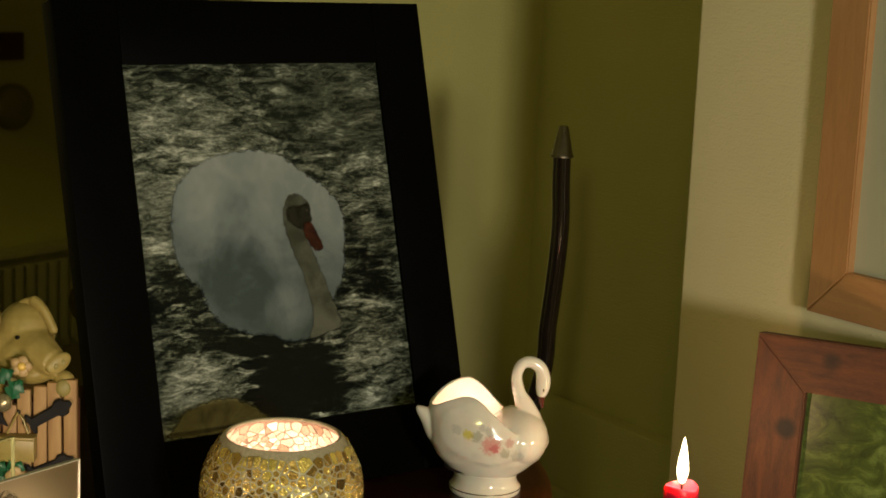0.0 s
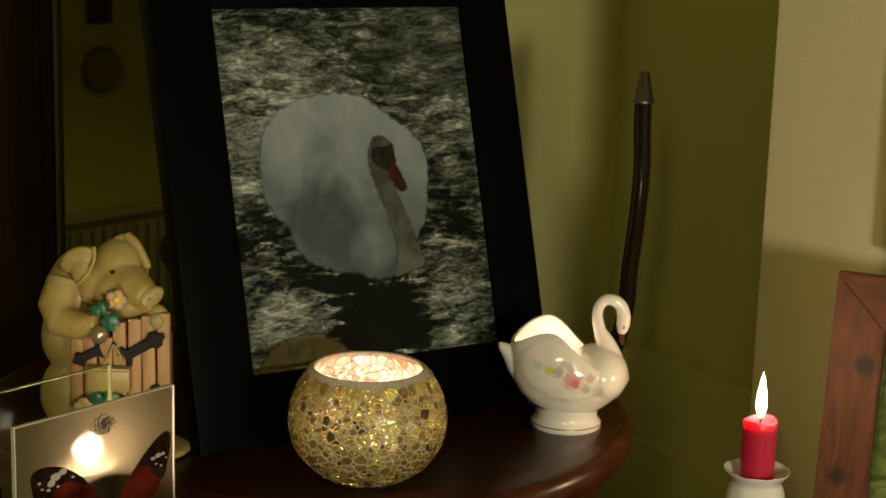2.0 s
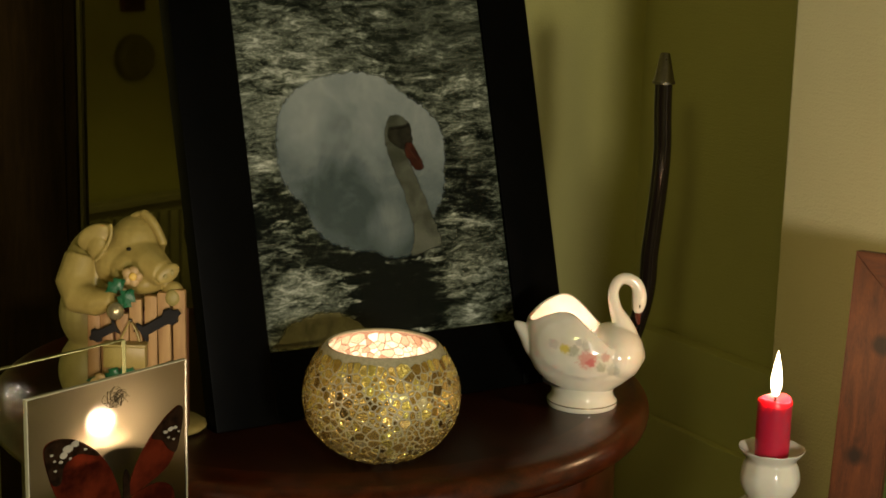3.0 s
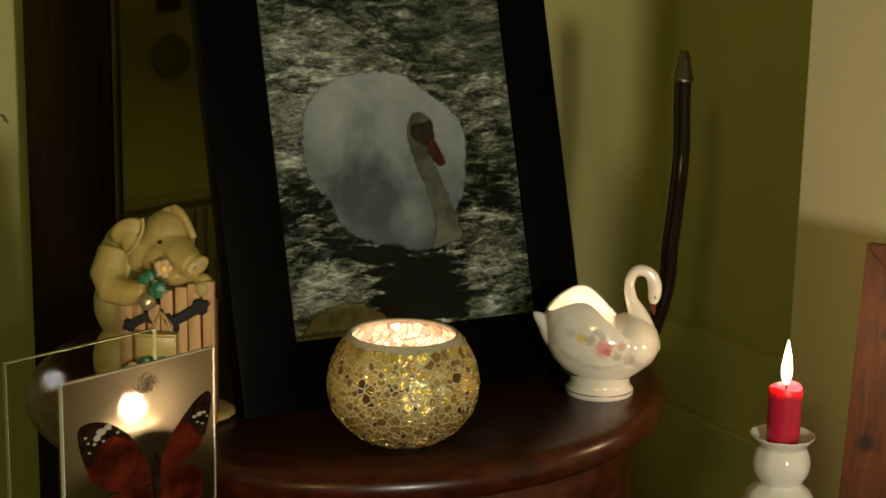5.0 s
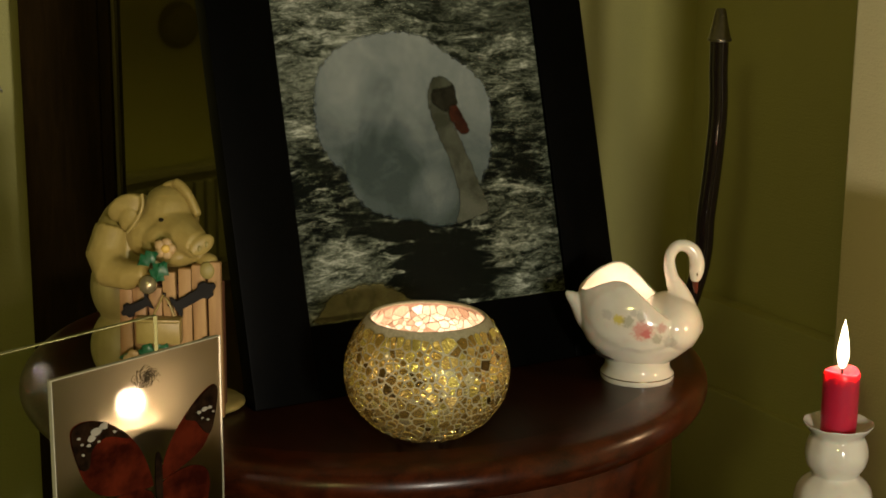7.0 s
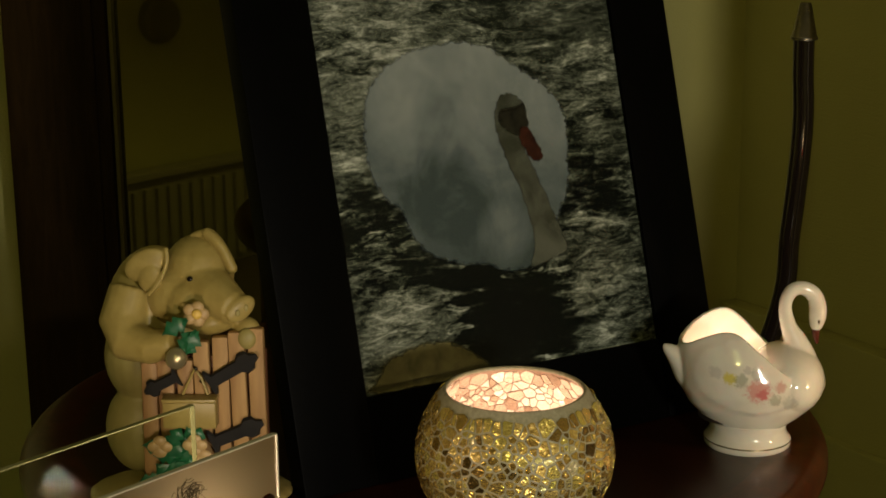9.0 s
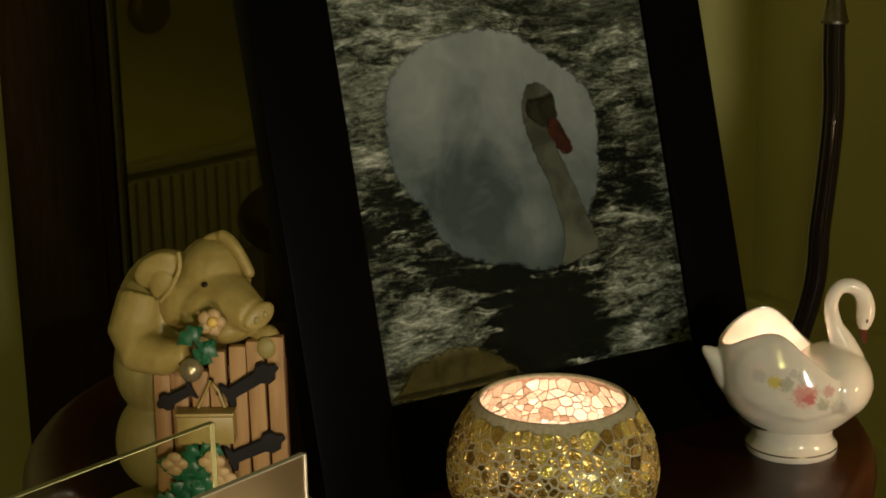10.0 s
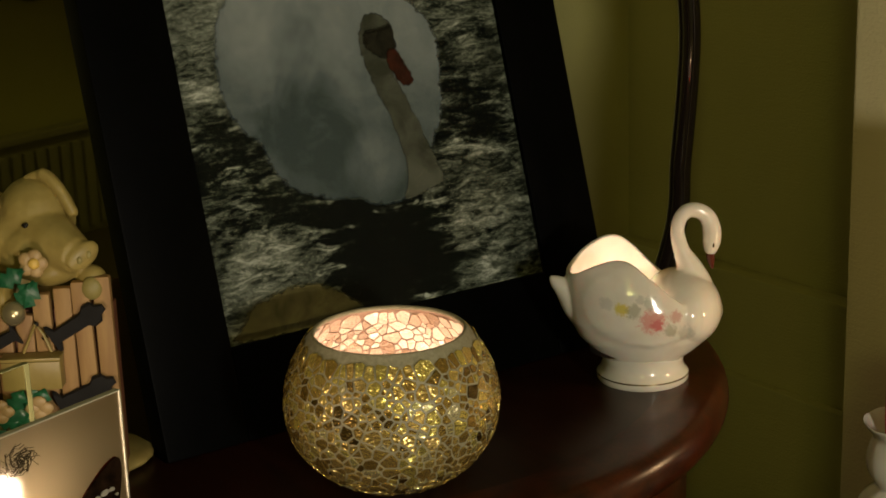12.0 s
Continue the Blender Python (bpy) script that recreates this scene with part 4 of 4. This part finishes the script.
# ---- figurine ----
def bar(bm, x0, z0, x1, z1, y, wide, mat):
    """A strap hinge: a bar with flared, knobbed ends."""
    d = Vector((x1 - x0, 0, z1 - z0))
    up = Vector((-d.z, 0, d.x)).normalized()
    prof = [(0, 2.0), (0.05, 1.9), (0.11, 0.95), (0.62, 1.0), (0.70, 1.65), (0.85, 1.5), (0.90, 0.75), (1.0, 0.45)]
    o = Vector((x0, y, z0))
    rows = [[bm.verts.new(o + d * k + up * s * wide * q / 2 + Vector((0, dy, 0))) for s, dy in ((-1, 0), (-0.8, -0.002), (0.8, -0.002), (1, 0))] for k, q in prof]
    fs = [bm.faces.new((a[i], b[i], b[i + 1], a[i + 1])) for a, b in zip(rows, rows[1:]) for i in range(3)]
    fs += [bm.faces.new(rows[0]), bm.faces.new(rows[-1][::-1])]
    for f in fs:
        f.material_index = mat
    bmesh.ops.recalc_face_normals(bm, faces=fs)


def leaf(bm, x, y, z, length, wide, turn, mat):
    pts = []
    for i in range(9):
        k = i / 8
        half = wide * math.sin(math.pi * min(1, k * 0.95 + 0.05)) * (1 + 0.35 * math.cos(6 * math.pi * k)) / 2
        pts.append((k * length, half))
    c, s = math.cos(radians(turn)), math.sin(radians(turn))
    rows = []
    for u, hf in pts:
        rows.append([bm.verts.new((x + u * c - v * s, y - 0.0015 * (1 - abs(v) / max(hf, 1e-5)) - 0.0006, z + u * s + v * c)) for v in (-hf, 0, hf)])
    fs = [bm.faces.new((a[i], b[i], b[i + 1], a[i + 1])) for a, b in zip(rows, rows[1:]) for i in range(2)]
    for f in fs:
        f.material_index = mat


def figurine():
    skin = speckled("cream_resin", (0.24, 0.178, 0.046), (0.36, 0.28, 0.085), 0.45, 130, 0.35, dist=0.0008)
    cloth = speckled("yellowed_resin", (0.22, 0.18, 0.05), (0.29, 0.25, 0.08), 0.55, 130, 0.3)
    plank = speckled("painted_planks", (0.15, 0.06, 0.017), (0.38, 0.23, 0.08), 0.55, 60, 0.3, stretch=(3, 3, 0.35))
    rail = speckled("brown_paint", (0.10, 0.03, 0.012), (0.20, 0.07, 0.03), 0.6, 90, 0.2)
    iron = speckled("black_paint", (0.0015, 0.0013, 0.001), (0.004, 0.003, 0.002), 0.9, 200, 0.2)
    green = speckled("green_paint", (0.006, 0.055, 0.022), (0.015, 0.12, 0.045), 0.4, 200, 0.3)
    eye = plain("eye_paint", (0.01, 0.008, 0.006), 0.2)
    bell = plain("dull_bell", (0.34, 0.29, 0.16), 0.25, 0.7)
    petal = speckled("petal_paint", (0.34, 0.22, 0.09), (0.42, 0.30, 0.13), 0.5, 150, 0.2)
    yellow = plain("yellow_paint", (0.60, 0.40, 0.08), 0.5)
    bm = bmesh.new()
    E, T = ellipsoid, tube
    fused([lambda b: E(b, (0.002, 0.0, 0.1270), (0.0185, 0.018, 0.0205)), lambda b: E(b, (-0.008, -0.006, 0.116), (0.018, 0.014, 0.017)),
           lambda b: T(b, [(0.006, -0.008, 0.1205), (0.015, -0.017, 0.1175), (0.0245, -0.025, 0.1145)], [0.0150, 0.0122, 0.0086], 18),
           lambda b: E(b, (0.0275, -0.0272, 0.1150), (0.0090, 0.0030, 0.0060), (0, -30, 36)),
           lambda b: E(b, (0.012, -0.0155, 0.1065), (0.0140, 0.0110, 0.0080), (0, -12, 0)), lambda b: E(b, (0.001, -0.0150, 0.1140), (0.0150, 0.0095, 0.0130)),
           lambda b: E(b, (0.0292, -0.0190, 0.1005), (0.0070, 0.0062, 0.0078))], 0.0010, 0, bm)
    fused([lambda b: E(b, (-0.022, 0.006, 0.098), (0.0285, 0.020, 0.042)),
           lambda b: T(b, [(-0.033, -0.006, 0.120), (-0.0365, -0.013, 0.104), (-0.0315, -0.021, 0.0955), (-0.019, -0.0265, 0.0945), (-0.0065, -0.0295, 0.0975)], [0.0115, 0.0128, 0.0112, 0.0092, 0.0068], 16)], 0.0012, 0, bm)
    fused([lambda b: E(b, (-0.0225, -0.0140, 0.1345), (0.0132, 0.0034, 0.0085), (14, -30, -12)), lambda b: E(b, (-0.0205, -0.0155, 0.1275), (0.0070, 0.0030, 0.0085), (10, 20, -12)),
           lambda b: T(b, spline([(-0.0115, -0.0165, 0.1445), (-0.0110, -0.0185, 0.1370), (-0.0150, -0.0188, 0.1275), (-0.0215, -0.0180, 0.1195)], 4), [0.0013] * 13, 10)], 0.0007, 0, bm)
    fused([lambda b: T(b, spline([(0.000, 0.0, 0.1450), (0.0080, -0.003, 0.1478), (0.0155, -0.006, 0.1405), (0.0213, -0.008, 0.1285)], 5), [0.0024] * 5 + [0.0034] * 5 + [0.0032] * 5 + [0.0018], 12, squash=1.7)], 0.0007, 0, bm)
    fused([lambda b: E(b, (-0.032, 0.004, 0.080), (0.0195, 0.018, 0.026)), lambda b: E(b, (-0.034, 0.004, 0.040), (0.0190, 0.018, 0.025)), lambda b: E(b, (-0.018, 0.008, 0.04), (0.02, 0.016, 0.05))], 0.0012, 1, bm)
    fused([lambda b: E(b, (-0.008, 0.002, 0.004), (0.056, 0.036, 0.0075))], 0.0016, 0, bm)
    # gate: backing, planks, strap hinges
    box(bm, -0.0255, -0.020, 0.003, 0.037, -0.006, 0.088, 0.001, mat=3)
    tops = (0.0857, 0.0880, 0.0872, 0.0970, 0.0995, 0.1020, 0.1040)
    rnd = random.Random(2)
    for i, top in enumerate(tops):
        x = -0.0268 + i * 0.0094
        vs = box(bm, x + 0.0005, -0.0255 - rnd.uniform(0, 0.0012), 0.003, x + 0.0089, -0.0205, top, 0.0014, mat=2)
        bmesh.ops.rotate(bm, cent=(x + 0.005, 0, 0.04), matrix=Matrix.Rotation(radians(rnd.uniform(-1.2, 1.2)), 3, "Y"), verts=vs)
    bar(bm, 0.0100, 0.0755, 0.0350, 0.0905, -0.0285, 0.0072, 4)
    bar(bm, 0.0100, 0.0430, 0.0370, 0.0545, -0.0285, 0.0072, 4)
    bar(bm, -0.0060, 0.0795, -0.0232, 0.0707, -0.0285, 0.0060, 4)
    # latch cord, letter box, flower, leaves, bell, eye
    box(bm, -0.0134, -0.036, 0.0534, 0.0139, -0.0268, 0.0672, 0.0008, mat=0)
    box(bm, -0.0138, -0.0366, 0.0674, 0.0143, -0.0264, 0.0692, 0.0006, mat=0)
    tube(bm, [(-0.004, -0.0285, 0.0695), (0.0028, -0.029, 0.0835), (0.0062, -0.029, 0.0785), (0.0090, -0.0285, 0.0695)], [0.0008] * 4, 8, 0)
    ellipsoid(bm, (0.0030, -0.0285, 0.0832), (0.0014, 0.001, 0.0015), mat=6, seg=10), ellipsoid(bm, (0.0064, -0.0285, 0.0768), (0.0014, 0.001, 0.0015), mat=6, seg=10)
    for a in range(5):
        ellipsoid(bm, (0.0050 + 0.0036 * math.cos(a * 1.257), -0.0305, 0.1130 + 0.0036 * math.sin(a * 1.257)), (0.0034, 0.0016, 0.0034), (0, 0, 0), 8, 12)
    ellipsoid(bm, (0.0058, -0.0322, 0.1134), (0.0027, 0.0016, 0.0027), mat=9, seg=12)
    leaf(bm, 0.0015, -0.0335, 0.1115, 0.0155, 0.0085, 212, 5), leaf(bm, 0.0065, -0.0345, 0.1060, 0.0165, 0.0105, 236, 5), leaf(bm, 0.003, -0.035, 0.105, 0.012, 0.007, 258, 5)
    ellipsoid(bm, (-0.0048, -0.0365, 0.0915), (0.0058, 0.005, 0.0060), mat=7), ellipsoid(bm, (0.0298, -0.0250, 0.0985), (0.0050, 0.003, 0.0056), mat=1)
    for i in range(22):
        leaf(bm, rnd.uniform(-0.020, 0.006), -0.034 - rnd.uniform(0, 0.003), rnd.uniform(0.024, 0.044), 0.014, 0.008, rnd.uniform(0, 360), 5)
    for x, z in ((0.003, 0.0455), (-0.015, 0.0445), (0.008, 0.037)):
        for a in range(4):
            ellipsoid(bm, (x + 0.003 * math.cos(a * 1.57), -0.0385, z + 0.003 * math.sin(a * 1.57)), (0.0036, 0.0016, 0.0030), mat=8, seg=10)
    ellipsoid(bm, (0.0008, -0.0186, 0.1283), (0.0019, 0.0018, 0.0014), mat=6, seg=12)
    for dx in (-0.0024, 0.0024):
        ellipsoid(bm, (0.0285 + dx * 0.8, -0.0302 + dx * 0.6, 0.1148 + dx * 0.4), (0.0013, 0.0008, 0.0019), mat=1, seg=10)
    mesh = bpy.data.meshes.new("pig_figurine")
    for m in (skin, cloth, plank, rail, iron, green, eye, bell, petal, yellow):
        mesh.materials.append(m)
    bm.to_mesh(mesh)
    bm.free()
    ob = part("pig_figurine", None, None, None, "", 48, mesh)
    ob.matrix_world = pose(-0.1900, 0.0190, 0.7500, 0, 0, -33)
    tagged(ob, "cream resin pig figurine leaning over a plank gate", "figurine")


figurine()

# ---- hook in the wall, and what the mirror shows across the room ----
bm = bmesh.new()
tube(bm, spline([(0, 0, 0), (0, -0.008, 0.001), (0.002, -0.011, -0.002), (0.004, -0.011, -0.006)], 4), [0.0009] * 13, 8)
ob = part("wall_hook", bm, PEWTER, None, "", 60)
ob.matrix_world = pose(-0.154, 0.56, 0.892)
tagged(ob, "tiny bent metal hook in the painted wall", "hook")


def radiator():
    t = thing("radiator", pose(-2.3, -0.98, 0.0, 0, 0, -90), "plain ribbed panel radiator low along the far wall", "radiator")
    white = speckled("radiator_enamel", (0.34, 0.31, 0.2), (0.40, 0.37, 0.25), 0.4, 20, 0)
    bm = bmesh.new()
    box(bm, 0, 0.02, 0.0, 0.8, 0.05, 0.27, 0.006)
    part("panel", bm, white, t)
    for i in range(20):
        bm = bmesh.new()
        box(bm, 0.02 + i * 0.038, 0.0505, 0.02, 0.042 + i * 0.038, 0.062, 0.245, 0.004)
        part("rib", bm, white, t)
    bm = bmesh.new()
    box(bm, -0.005, 0.015, 0.271, 0.805, 0.07, 0.29, 0.003)
    part("top_grille", bm, white, t)


radiator()
bm = bmesh.new()
revolve(bm, [(0, 0), (0.062, 0), (0.062, 0.014), (0.055, 0.026), (0.045, 0.03), (0, 0.031)], 40)
ob = part("wall_dial", bm, speckled("dark_dial", (0.20, 0.17, 0.06), (0.26, 0.22, 0.08), 0.4, 30, 0), None, "", 40)
ob.matrix_world = pose(-2.3, -1.381, 0.663, 0, 90)
tagged(ob, "round dark dial fixed to the far wall", "dial")
bm = bmesh.new()
box(bm, -0.036, 0.0, -0.036, 0.036, 0.02, 0.036, 0.003)
ob = part("wall_box", bm, speckled("dark_red_box", (0.05, 0.012, 0.008), (0.09, 0.02, 0.012), 0.5, 30, 0), None, "", 40)
ob.matrix_world = pose(-2.3, -1.375, 0.822, 0, 0, -90)
tagged(ob, "small dark red box fixed to the far wall", "wall box")
